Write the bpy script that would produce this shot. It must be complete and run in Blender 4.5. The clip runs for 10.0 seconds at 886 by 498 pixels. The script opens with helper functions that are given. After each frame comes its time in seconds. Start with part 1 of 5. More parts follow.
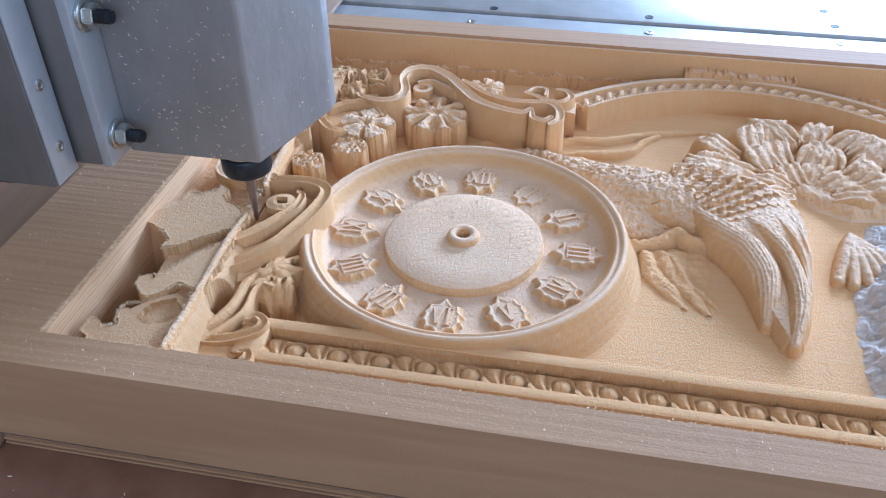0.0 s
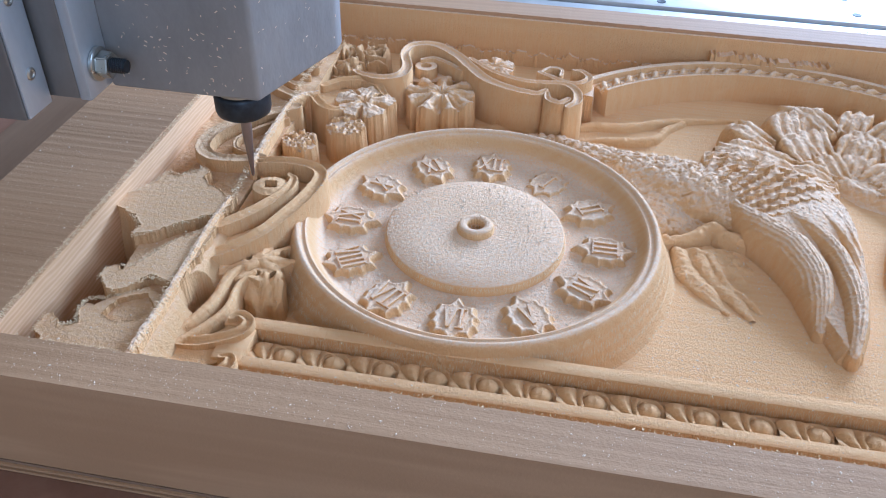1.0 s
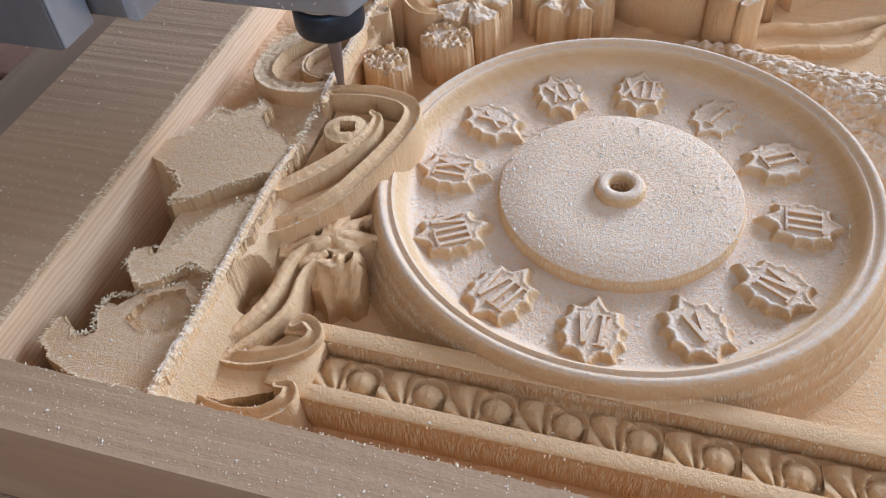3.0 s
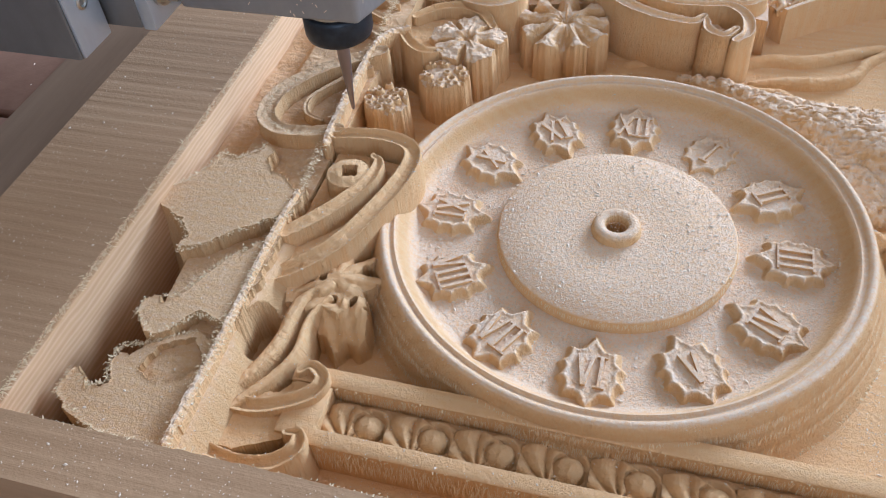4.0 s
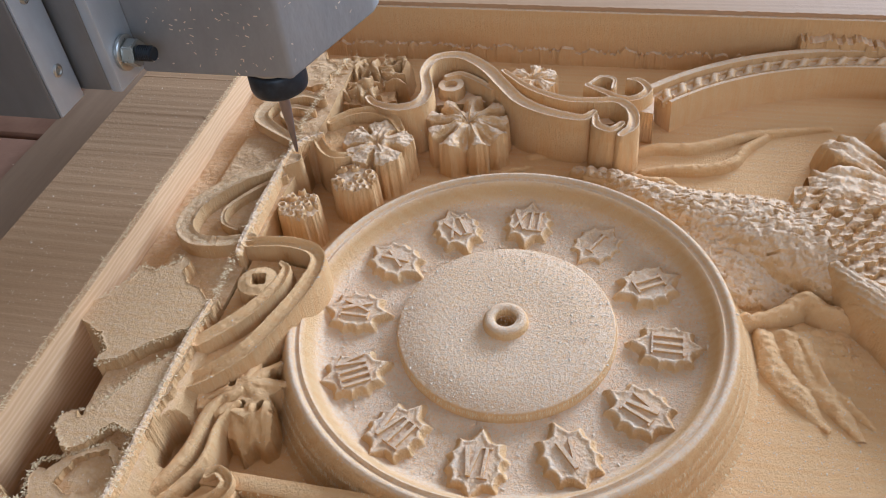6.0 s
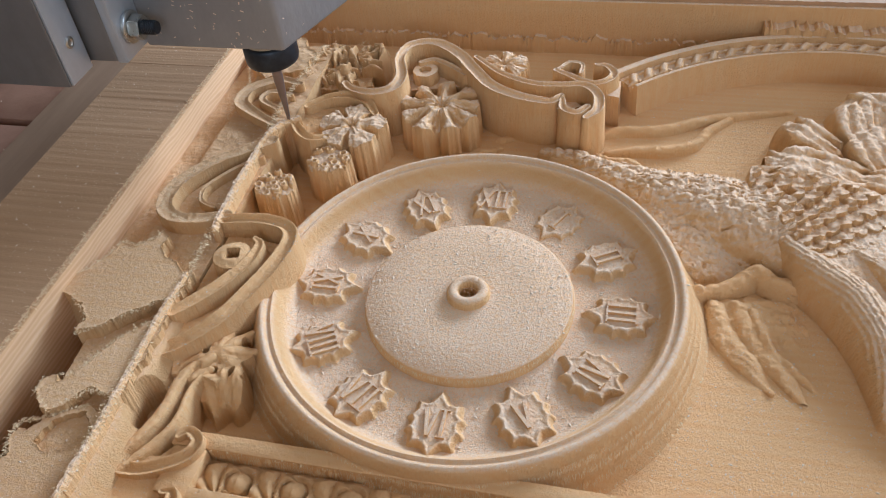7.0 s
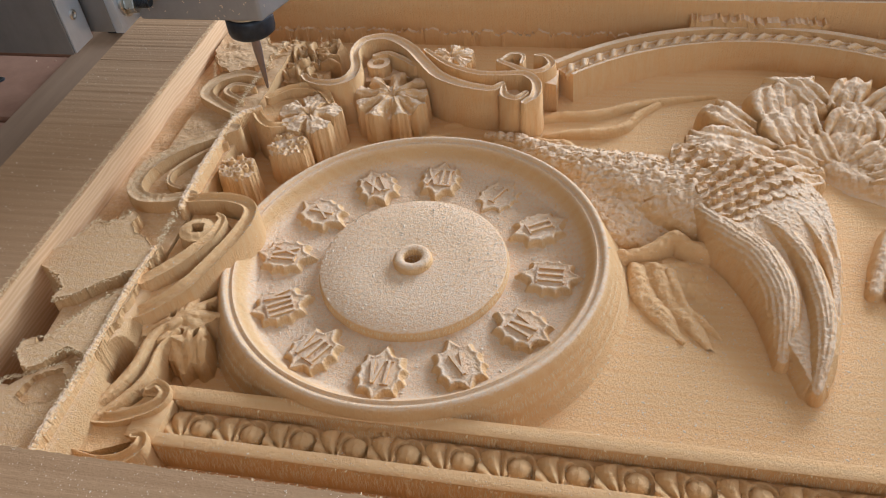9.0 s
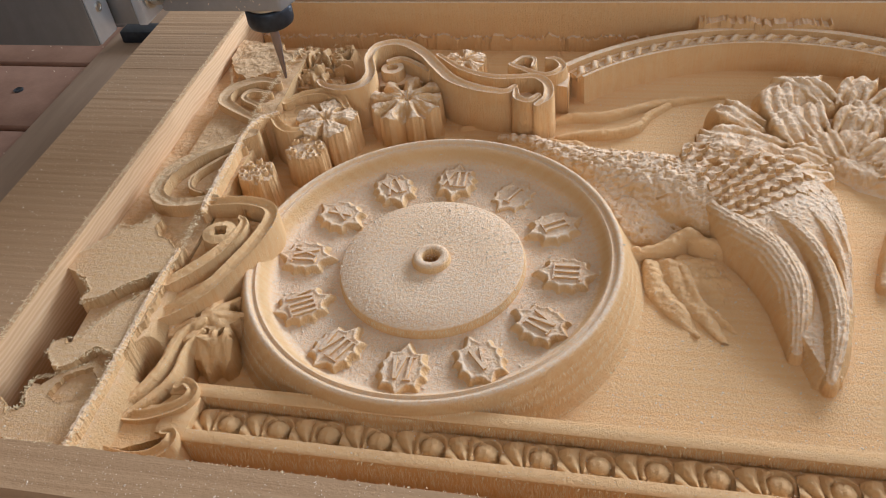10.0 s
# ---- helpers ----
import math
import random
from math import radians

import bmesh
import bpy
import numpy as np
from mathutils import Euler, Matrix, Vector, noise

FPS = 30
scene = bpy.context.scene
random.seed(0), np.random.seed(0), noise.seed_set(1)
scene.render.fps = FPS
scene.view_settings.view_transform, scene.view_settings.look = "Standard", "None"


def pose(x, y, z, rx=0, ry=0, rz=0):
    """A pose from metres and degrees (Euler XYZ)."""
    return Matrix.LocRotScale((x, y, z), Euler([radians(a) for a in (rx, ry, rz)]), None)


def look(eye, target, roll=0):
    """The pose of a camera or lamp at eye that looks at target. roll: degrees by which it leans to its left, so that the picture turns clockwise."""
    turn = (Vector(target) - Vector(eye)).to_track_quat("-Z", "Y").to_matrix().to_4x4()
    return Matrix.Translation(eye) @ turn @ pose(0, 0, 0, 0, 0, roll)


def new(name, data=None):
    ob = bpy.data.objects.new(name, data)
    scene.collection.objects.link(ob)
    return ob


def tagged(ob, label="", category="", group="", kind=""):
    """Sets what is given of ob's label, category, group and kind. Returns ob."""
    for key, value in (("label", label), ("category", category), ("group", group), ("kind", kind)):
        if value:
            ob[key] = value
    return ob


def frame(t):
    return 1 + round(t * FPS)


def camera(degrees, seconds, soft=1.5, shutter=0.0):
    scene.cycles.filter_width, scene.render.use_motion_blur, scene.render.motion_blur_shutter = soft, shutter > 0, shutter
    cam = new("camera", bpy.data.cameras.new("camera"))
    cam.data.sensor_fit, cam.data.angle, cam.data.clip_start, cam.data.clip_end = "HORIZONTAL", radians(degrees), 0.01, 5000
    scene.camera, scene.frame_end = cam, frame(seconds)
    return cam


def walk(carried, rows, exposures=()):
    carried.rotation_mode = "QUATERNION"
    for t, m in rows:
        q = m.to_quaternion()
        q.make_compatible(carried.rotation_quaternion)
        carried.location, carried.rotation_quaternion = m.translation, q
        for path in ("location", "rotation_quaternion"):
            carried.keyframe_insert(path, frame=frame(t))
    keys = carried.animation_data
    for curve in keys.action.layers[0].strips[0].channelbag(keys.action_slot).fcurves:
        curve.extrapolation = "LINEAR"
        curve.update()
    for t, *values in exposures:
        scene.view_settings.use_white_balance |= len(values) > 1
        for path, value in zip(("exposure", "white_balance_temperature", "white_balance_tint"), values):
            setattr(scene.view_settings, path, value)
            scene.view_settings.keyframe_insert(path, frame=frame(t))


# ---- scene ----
cam = camera(56.8, 10.0, 1.1)
PATH = [
    (0, (0.069, -0.424, 0.32), (-0.233, 1.126, -0.907), -0.3),
    (0.5, (0.049, -0.407, 0.298), (-0.208, 1.176, -0.897), 1.4),
    (1, (0.043, -0.382, 0.28), (-0.209, 1.175, -0.95), 1.7),
    (1.5, (0.029, -0.334, 0.271), (-0.354, 1.1, -1.069), -1.6),
    (2, (0.022, -0.298, 0.251), (-0.465, 1.071, -1.122), -3.4),
    (2.2, (0.014, -0.286, 0.251), (-0.435, 1.052, -1.166), -2.9),
    (3.3, (0.007, -0.262, 0.238), (-0.442, 1.02, -1.229), -4.7),
    (3.5, (0.004, -0.26, 0.239), (-0.43, 1.024, -1.231), -4.3),
    (4, (0.008, -0.259, 0.259), (-0.436, 1.03, -1.204), -5.1),
    (4.5, (0.014, -0.257, 0.273), (-0.42, 1.057, -1.171), -5.8),
    (5, (0.022, -0.251, 0.282), (-0.409, 1.097, -1.131), -6.1),
    (5.5, (0.039, -0.246, 0.289), (-0.386, 1.115, -1.114), -6.6),
    (5.7, (0.046, -0.247, 0.291), (-0.385, 1.128, -1.096), -6.8),
    (6.8, (0.065, -0.27, 0.294), (-0.349, 1.125, -1.078), -6.0),
    (7, (0.074, -0.269, 0.295), (-0.359, 1.112, -1.086), -6.8),
    (7.5, (0.079, -0.275, 0.298), (-0.355, 1.105, -1.084), -7.0),
    (8, (0.094, -0.283, 0.3), (-0.313, 1.104, -1.083), -6.6),
    (8.5, (0.104, -0.299, 0.305), (-0.29, 1.099, -1.07), -6.4),
    (9, (0.104, -0.307, 0.307), (-0.29, 1.095, -1.064), -6.6),
    (9.5, (0.1, -0.315, 0.311), (-0.31, 1.088, -1.055), -7.4),
    (10, (0.099, -0.318, 0.311), (-0.307, 1.093, -1.046), -7.5),
]
LIGHT = [(0, -0.46, 4300, 10), (2, -0.55, 4360, 10), (4.5, -0.61, 4700, 10), (5.5, -0.70, 4790, 10), (7.5, -0.79, 5090, 10), (10, -0.81, 5250, 10)]
walk(cam, [(t, look(eye, target, roll)) for t, eye, target, roll in PATH], LIGHT)

# ---- world and light ----
world = bpy.data.worlds.new("world")
scene.world = world
world.use_nodes = True
wn = world.node_tree.nodes
sky = wn.new("ShaderNodeTexSky")
sky.sky_type, sky.sun_disc = 'NISHITA', False
sky.sun_elevation, sky.sun_rotation = radians(32), radians(20)
world.node_tree.links.new(sky.outputs[0], wn["Background"].inputs[0])
wn["Background"].inputs[1].default_value = 0.12


def window_or_fill_light(name, eye, target, sx, sy, power, colour):
    """Daylight standing in a window's opening; also makes the added front fill."""
    lamp = bpy.data.lights.new(name, 'AREA')
    lamp.shape, lamp.size, lamp.size_y, lamp.energy, lamp.color = 'RECTANGLE', sx, sy, power, colour
    ob = new(name, lamp)
    ob.matrix_world = look(eye, target)
    return ob


window_or_fill_light("window_light_back", (1.25, 2.42, 0.86), (0.15, 0.1, 0.0), 1.7, 0.7, 182, (0.94, 0.98, 1.0))
window_or_fill_light("window_light_side", (2.92, 0.4, 1.2), (0.1, 0.1, 0.0), 1.5, 1.2, 34, (0.95, 0.985, 1.0))

# added fill with no known source, brightens faces turned to the camera
window_or_fill_light("front_fill_light", (0.9, -2.92, 1.25), (0.1, 0.2, 0.0), 1.6, 1.2, 32, (1.0, 0.96, 0.90))


# ---- materials ----
class Nodes:
    """A small builder for node materials."""

    def __init__(self, name):
        self.mat = bpy.data.materials.new(name)
        self.mat.use_nodes = True
        self.tree = self.mat.node_tree
        self.bsdf = self.tree.nodes["Principled BSDF"]
        self.coord = self.tree.nodes.new("ShaderNodeTexCoord")

    def link(self, a, b):
        self.tree.links.new(a, b)

    def mapped(self, scale, rot=(0, 0, 0)):
        n = self.tree.nodes.new("ShaderNodeMapping")
        n.inputs["Scale"].default_value = scale
        n.inputs["Rotation"].default_value = rot
        self.link(self.coord.outputs["Object"], n.inputs["Vector"])
        return n.outputs[0]

    def noise(self, scale, vec=(1, 1, 1), detail=4.0, rough=0.6, rot=(0, 0, 0)):
        n = self.tree.nodes.new("ShaderNodeTexNoise")
        n.inputs["Scale"].default_value, n.inputs["Detail"].default_value = scale, detail
        n.inputs["Roughness"].default_value = rough
        self.link(self.mapped(vec, rot), n.inputs["Vector"])
        return n.outputs["Fac"]

    def wave(self, scale, vec=(1, 1, 1), distort=3.0, axis='Y'):
        n = self.tree.nodes.new("ShaderNodeTexWave")
        n.bands_direction = axis
        n.inputs["Scale"].default_value, n.inputs["Distortion"].default_value = scale, distort
        n.inputs["Detail"].default_value, n.inputs["Detail Scale"].default_value = 3, 1.4
        self.link(self.mapped(vec), n.inputs["Vector"])
        return n.outputs["Fac"]

    def ramp(self, fac, stops):
        n = self.tree.nodes.new("ShaderNodeValToRGB")
        els = n.color_ramp.elements
        while len(els) < len(stops):
            els.new(0.5)
        for e, (p, c) in zip(els, stops):
            e.position, e.color = p, (*c, 1)
        self.link(fac, n.inputs["Fac"])
        return n.outputs["Color"]

    def mix(self, fac, a, b, mode='MIX'):
        n = self.tree.nodes.new("ShaderNodeMix")
        n.data_type, n.blend_type = 'RGBA', mode
        for sock, v in ((n.inputs[0], fac), (n.inputs[6], a), (n.inputs[7], b)):
            if isinstance(v, (int, float)):
                sock.default_value = v
            elif isinstance(v, tuple):
                sock.default_value = (*v, 1)
            else:
                self.link(v, sock)
        return n.outputs[2]

    def math(self, op, a, b):
        n = self.tree.nodes.new("ShaderNodeMath")
        n.operation = op
        for sock, v in zip(n.inputs, (a, b)):
            if isinstance(v, (int, float)):
                sock.default_value = v
            else:
                self.link(v, sock)
        return n.outputs[0]

    def bump(self, height, dist, strength=1.0, below=None):
        n = self.tree.nodes.new("ShaderNodeBump")
        n.inputs["Distance"].default_value, n.inputs["Strength"].default_value = dist, strength
        self.link(height, n.inputs["Height"])
        if below:
            self.link(below, n.inputs["Normal"])
        return n.outputs[0]

    def done(self, colour, rough, normal=None, metal=0.0, spec=0.3):
        for key, v in (("Base Color", colour), ("Roughness", rough), ("Metallic", metal), ("Specular IOR Level", spec)):
            if isinstance(v, tuple):
                self.bsdf.inputs[key].default_value = (*v, 1)
            elif isinstance(v, (int, float)):
                self.bsdf.inputs[key].default_value = v
            else:
                self.link(v, self.bsdf.inputs[key])
        if normal:
            self.link(normal, self.bsdf.inputs["Normal"])
        return self.mat


def carved_wood(name, tint=1.0, fuzz=1.0, dusty=1.0):
    """Freshly milled pale wood: faint grain along x, upright tool streaks on walls. Level faces are paled for settled
    dust and for the light on them.
    """
    n = Nodes(name)
    rings = n.wave(30, (0.05, 1, 1.3), 4.0)
    broad = n.noise(9, (0.5, 1.4, 1))
    fine = n.noise(420, (0.25, 1, 0.5), 4)
    col = n.ramp(rings, [(0.0, (0.95 * tint, 0.56 * tint, 0.235 * tint)), (0.6, (0.96 * tint, 0.60 * tint, 0.27 * tint)), (1.0, (0.94 * tint, 0.53 * tint, 0.21 * tint))])
    col = n.mix(n.math('MULTIPLY', broad, 0.5), col, (0.95 * tint, 0.585 * tint, 0.255 * tint))
    col = n.mix(n.math('MULTIPLY', fine, 0.20), col, (0.88 * tint, 0.50 * tint, 0.19 * tint))
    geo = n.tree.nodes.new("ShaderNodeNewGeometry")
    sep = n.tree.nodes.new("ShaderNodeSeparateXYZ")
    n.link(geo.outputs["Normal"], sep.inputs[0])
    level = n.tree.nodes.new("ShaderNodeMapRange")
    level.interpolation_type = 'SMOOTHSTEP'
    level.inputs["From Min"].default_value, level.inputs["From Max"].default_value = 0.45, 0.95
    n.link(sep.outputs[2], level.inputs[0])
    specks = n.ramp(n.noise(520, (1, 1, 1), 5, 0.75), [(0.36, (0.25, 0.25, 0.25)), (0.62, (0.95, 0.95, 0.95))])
    # paling by upward normal: settled dust and the whiter lit tops, both in the colour
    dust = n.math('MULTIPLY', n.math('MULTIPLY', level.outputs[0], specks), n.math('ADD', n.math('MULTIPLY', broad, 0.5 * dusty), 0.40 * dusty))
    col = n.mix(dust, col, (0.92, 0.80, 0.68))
    streak = n.noise(1, (1150, 1150, 60), 4, 0.7)
    hair = n.ramp(streak, [(0.40, (0, 0, 0)), (0.66, (1, 1, 1))])
    col = n.mix(n.math('MULTIPLY', n.math('SUBTRACT', 1.0, level.outputs[0]), n.math('MULTIPLY', hair, 0.45 * fuzz)), col, (0.95 * tint, 0.67 * tint, 0.34 * tint))
    grit = n.noise(560, (1, 1, 1), 5, 0.8)
    b1 = n.bump(streak, 0.0013 * fuzz, 0.8)
    upright = n.math('SUBTRACT', 1.0, level.outputs[0])
    n.link(upright, b1.node.inputs["Strength"])
    b2 = n.bump(grit, 0.0017 * fuzz, 0.8, b1)
    return n.done(col, 0.85, b2, spec=0.12)


def slab_wood(name, weather=0.0):
    """Planed outer wood of the slab, slightly greyed, grain lines along x."""
    n = Nodes(name)
    rings = n.wave(26, (0.10, 1, 1), 6.0)
    lines = n.noise(240, (0.02, 1, 0.8), 4, 0.7)
    broad = n.noise(14, (0.3, 1, 1))
    col = n.ramp(rings, [(0.0, (0.46, 0.272, 0.134)), (0.6, (0.52, 0.312, 0.160)), (1.0, (0.43, 0.248, 0.120))])
    col = n.mix(n.math('MULTIPLY', lines, 0.5), col, (0.38, 0.228, 0.112))
    col = n.mix(n.math('MULTIPLY', broad, 0.5), col, (0.50, 0.318, 0.172))
    b = n.bump(lines, 0.0006, 0.5)
    b = n.bump(n.noise(600, (1, 1, 1), 3), 0.0005, 0.4, b)
    return n.done(col, 0.7, b, spec=0.25)


def metal_grey(name, base, rough, scratch=60, metal=0.85, lump=0.0004):
    n = Nodes(name)
    cloud = n.noise(22, (1, 1, 0.6), 5, 0.65)
    spots = n.noise(160, (1, 1, 1), 4, 0.7)
    lines = n.noise(scratch, (1, 1, 0.06), 3, 0.6)
    cloud = n.math('ADD', n.math('MULTIPLY', n.math('SUBTRACT', cloud, 0.5), 2.0), 0.5)
    dark = tuple(c * 0.62 for c in base)
    col = n.mix(cloud, dark, base)
    col = n.mix(n.math('MULTIPLY', lines, 0.35), col, tuple(min(1, c * 1.3) for c in base))
    rg = n.math('ADD', n.math('MULTIPLY', spots, 0.25), rough - 0.1)
    b = n.bump(cloud, lump, 0.6)
    b = n.bump(spots, 0.00018, 0.5, b)
    return n.done(col, rg, b, metal, 0.5)


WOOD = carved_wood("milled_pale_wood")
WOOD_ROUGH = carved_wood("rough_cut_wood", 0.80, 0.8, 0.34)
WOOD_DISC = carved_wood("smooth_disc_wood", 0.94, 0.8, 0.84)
# little dust, and the orange shade of low parts put into the colour
WOOD_CLEAN_SHADED = carved_wood("clean_shaded_wood", 0.96, 1.0, 0.16)


def layered_wood(name):
    """The milled inner wall of the slab: pale, with slanting growth layers along it."""
    n = Nodes(name)
    rings = n.wave(60, (0.3, 0.22, 1), 5.0, 'Z')
    fine = n.noise(500, (1, 0.03, 1), 4, 0.7)
    col = n.ramp(rings, [(0.0, (0.66, 0.40, 0.20)), (0.5, (0.80, 0.545, 0.32)), (1.0, (0.70, 0.44, 0.22))])
    col = n.mix(n.math('MULTIPLY', fine, 0.5), col, (0.60, 0.35, 0.15))
    return n.done(col, 0.8, n.bump(n.noise(300, (1, 0.2, 1), 4), 0.0008, 0.6), spec=0.15)


LAYERED = layered_wood("layered_inner_wall")
SLAB = slab_wood("planed_slab_wood")
FIBRE = Nodes("wood_fibre").done((0.92, 0.72, 0.43), 0.85, spec=0.1)
DUST = Nodes("wood_dust")
DUST = DUST.done(DUST.ramp(DUST.noise(300), [(0.3, (0.82, 0.63, 0.44)), (0.7, (0.88, 0.73, 0.56))]), 0.9, spec=0.1)
SCRAP = Nodes("grey_dust_scrap")
SCRAP = SCRAP.done(SCRAP.ramp(SCRAP.noise(120, detail=6), [(0.3, (0.60, 0.53, 0.48)), (0.7, (0.74, 0.67, 0.62))]), 0.85, SCRAP.bump(SCRAP.noise(260), 0.002, 0.8))
HOUSING = metal_grey("cast_grey_aluminium", (0.36, 0.35, 0.335), 0.5, 30, 0.4, 0.0012)
BRACKET = metal_grey("sawn_aluminium_plate", (0.29, 0.28, 0.265), 0.42, 120, 0.6)
BRIGHT = metal_grey("bright_aluminium_edge", (0.66, 0.70, 0.74), 0.42, 60, 0.6)
STEEL = metal_grey("zinc_plated_steel", (0.62, 0.62, 0.58), 0.28, 80, 1.0, 0.0001)
BLACK = Nodes("black_oxide_steel")
BLACK = BLACK.done(BLACK.ramp(BLACK.noise(200), [(0.3, (0.012, 0.015, 0.02)), (0.7, (0.03, 0.036, 0.045))]), 0.42, BLACK.bump(BLACK.noise(500), 0.0002, 0.3), 0.3, 0.5)
CARBIDE = metal_grey("brown_coated_cutter", (0.30, 0.23, 0.19), 0.4, 200, 0.7, 0.0001)
BED = Nodes("brown_board_bed")
BED = BED.done(BED.ramp(BED.noise(30, detail=6), [(0.3, (0.20, 0.100, 0.060)), (0.7, (0.30, 0.165, 0.105))]), 0.55, BED.bump(BED.noise(400), 0.0003, 0.4))
BOARD = Nodes("brown_spoil_board")
BOARD = BOARD.done(BOARD.ramp(BOARD.noise(60, (1, 0.08, 1), 5), [(0.3, (0.23, 0.145, 0.085)), (0.7, (0.32, 0.21, 0.13))]), 0.6, BOARD.bump(BOARD.noise(300, (1, 0.2, 1)), 0.0004, 0.4))
PLATE = metal_grey("rail_plate", (0.50, 0.485, 0.47), 0.38, 40, 0.5, 0.0001)
GROOVE = Nodes("dark_slot").done((0.02, 0.018, 0.016), 0.6)
RED = Nodes("red_painted_steel").done((0.55, 0.06, 0.03), 0.45)
# cream chosen to warm the light bounced off the unseen walls
BOUNCE_WALL = Nodes("cream_bounce_wall")
BOUNCE_WALL = BOUNCE_WALL.done(BOUNCE_WALL.ramp(BOUNCE_WALL.noise(3), [(0.3, (0.64, 0.56, 0.46)), (0.7, (0.72, 0.64, 0.53))]), 0.9)
CONCRETE = Nodes("concrete_floor")
CONCRETE = CONCRETE.done(CONCRETE.ramp(CONCRETE.noise(6), [(0.3, (0.22, 0.21, 0.20)), (0.7, (0.30, 0.29, 0.27))]), 0.8)


# ---- mesh helpers ----
def adopt(ob, parent):
    ob.parent = parent
    ob.matrix_parent_inverse = parent.matrix_basis.inverted()
    return ob


def root(name, x, y, z, label, category, group=""):
    ob = new(name)
    ob.empty_display_size = 0.02
    ob.matrix_basis = pose(x, y, z)
    return tagged(ob, label, category, group)


def part(name, bm, material, parent=None, label="", smooth=40):
    """Links a bmesh as one mesh object; smooth: the angle in degrees above which edges stay sharp."""
    mesh = bpy.data.meshes.new(name)
    bm.normal_update()
    bm.to_mesh(mesh)
    bm.free()
    mesh.materials.append(material)
    if smooth:
        mesh.shade_smooth()
        mesh.set_sharp_from_angle(angle=radians(smooth))
    ob = new(name, mesh)
    if parent:
        adopt(ob, parent)
    return tagged(ob, label)


def box(x0, x1, y0, y1, z0, z1, bevel=0.0, segs=2):
    bm = bmesh.new()
    bmesh.ops.create_cube(bm, size=1, matrix=Matrix.Translation(((x0 + x1) / 2, (y0 + y1) / 2, (z0 + z1) / 2)) @ Matrix.Diagonal((x1 - x0, y1 - y0, z1 - z0, 1)))
    if bevel:
        bmesh.ops.bevel(bm, geom=bm.edges[:], offset=bevel, segments=segs, affect='EDGES', profile=0.5)
    return bm


def lathe(profile, segs=128, centre=(0, 0, 0), closed=False):
    """Turns a profile of (radius, z) round an upright axis."""
    bm = bmesh.new()
    rings = []
    for r, z in profile:
        rings.append([bm.verts.new((centre[0] + r * math.cos(2 * math.pi * k / segs), centre[1] + r * math.sin(2 * math.pi * k / segs), centre[2] + z)) for k in range(segs)] if r > 1e-6 else [bm.verts.new((centre[0], centre[1], centre[2] + z))])
    for a, b in zip(rings, rings[1:]):
        for k in range(segs):
            j = (k + 1) % segs
            q = [a[k % len(a)], a[j % len(a)], b[j % len(b)], b[k % len(b)]]
            q = list(dict.fromkeys(q))
            if len(q) > 2:
                bm.faces.new(q)
    bmesh.ops.recalc_face_normals(bm, faces=bm.faces)
    return bm


def prism(outline, z0, z1, taper=0.0, bevel=0.0):
    """An upright prism over an outline; taper widens the foot, bevel rounds the top edge."""
    bm = bmesh.new()
    n = len(outline)
    cx, cy = sum(p[0] for p in outline) / n, sum(p[1] for p in outline) / n
    low = [bm.verts.new((cx + (x - cx) * (1 + taper), cy + (y - cy) * (1 + taper), z0)) for x, y in outline]
    top = [bm.verts.new((x, y, z1)) for x, y in outline]
    for k in range(n):
        j = (k + 1) % n
        bm.faces.new((low[k], low[j], top[j], top[k]))
    cap = bm.faces.new(top)
    bm.faces.new(low[::-1])
    if bevel:
        bmesh.ops.bevel(bm, geom=cap.edges[:], offset=bevel, segments=2, affect='EDGES', profile=0.5)
    bmesh.ops.recalc_face_normals(bm, faces=bm.faces)
    return bm


# ---- relief helpers: heights over the plan, as a three-axis cutter leaves them ----
FLOOR = -0.021
TOP = 0.021
HEIGHTS = []


def spline(pts, per=7):
    """A smooth line through points given in millimetres."""
    p = np.array(pts, float) * 0.001
    p = np.vstack([2 * p[0] - p[1], p, 2 * p[-1] - p[-2]])
    out = []
    for i in range(1, len(p) - 2):
        for u in np.linspace(0, 1, per, endpoint=False):
            a, b, c, d = p[i - 1], p[i], p[i + 1], p[i + 2]
            out.append(0.5 * (2 * b + (c - a) * u + (2 * a - 5 * b + 4 * c - d) * u * u + (3 * b - a - 3 * c + d) * u ** 3))
    out.append(p[-2])
    return np.array(out)


def along(X, Y, line):
    """Distance of each place to a line, how far along it (0 to 1), and the signed side."""
    best = np.full(X.shape, 1e9)
    where = np.zeros(X.shape)
    side = np.zeros(X.shape)
    n = len(line) - 1
    for i in range(n):
        ax, ay = line[i][:2]
        dx, dy = line[i + 1][0] - ax, line[i + 1][1] - ay
        l2 = dx * dx + dy * dy + 1e-12
        u = np.clip(((X - ax) * dx + (Y - ay) * dy) / l2, 0, 1)
        ex, ey = X - ax - u * dx, Y - ay - u * dy
        d = np.hypot(ex, ey)
        near = d < best
        best = np.where(near, d, best)
        where = np.where(near, (i + u) / n, where)
        side = np.where(near, np.sign(dx * ey - dy * ex), side)
    return best, where, side


def step(x, a, b):
    u = np.clip((x - a) / (b - a), 0, 1)
    return u * u * (3 - 2 * u)


def table(u, values):
    return np.interp(u, np.linspace(0, 1, len(values)), values)


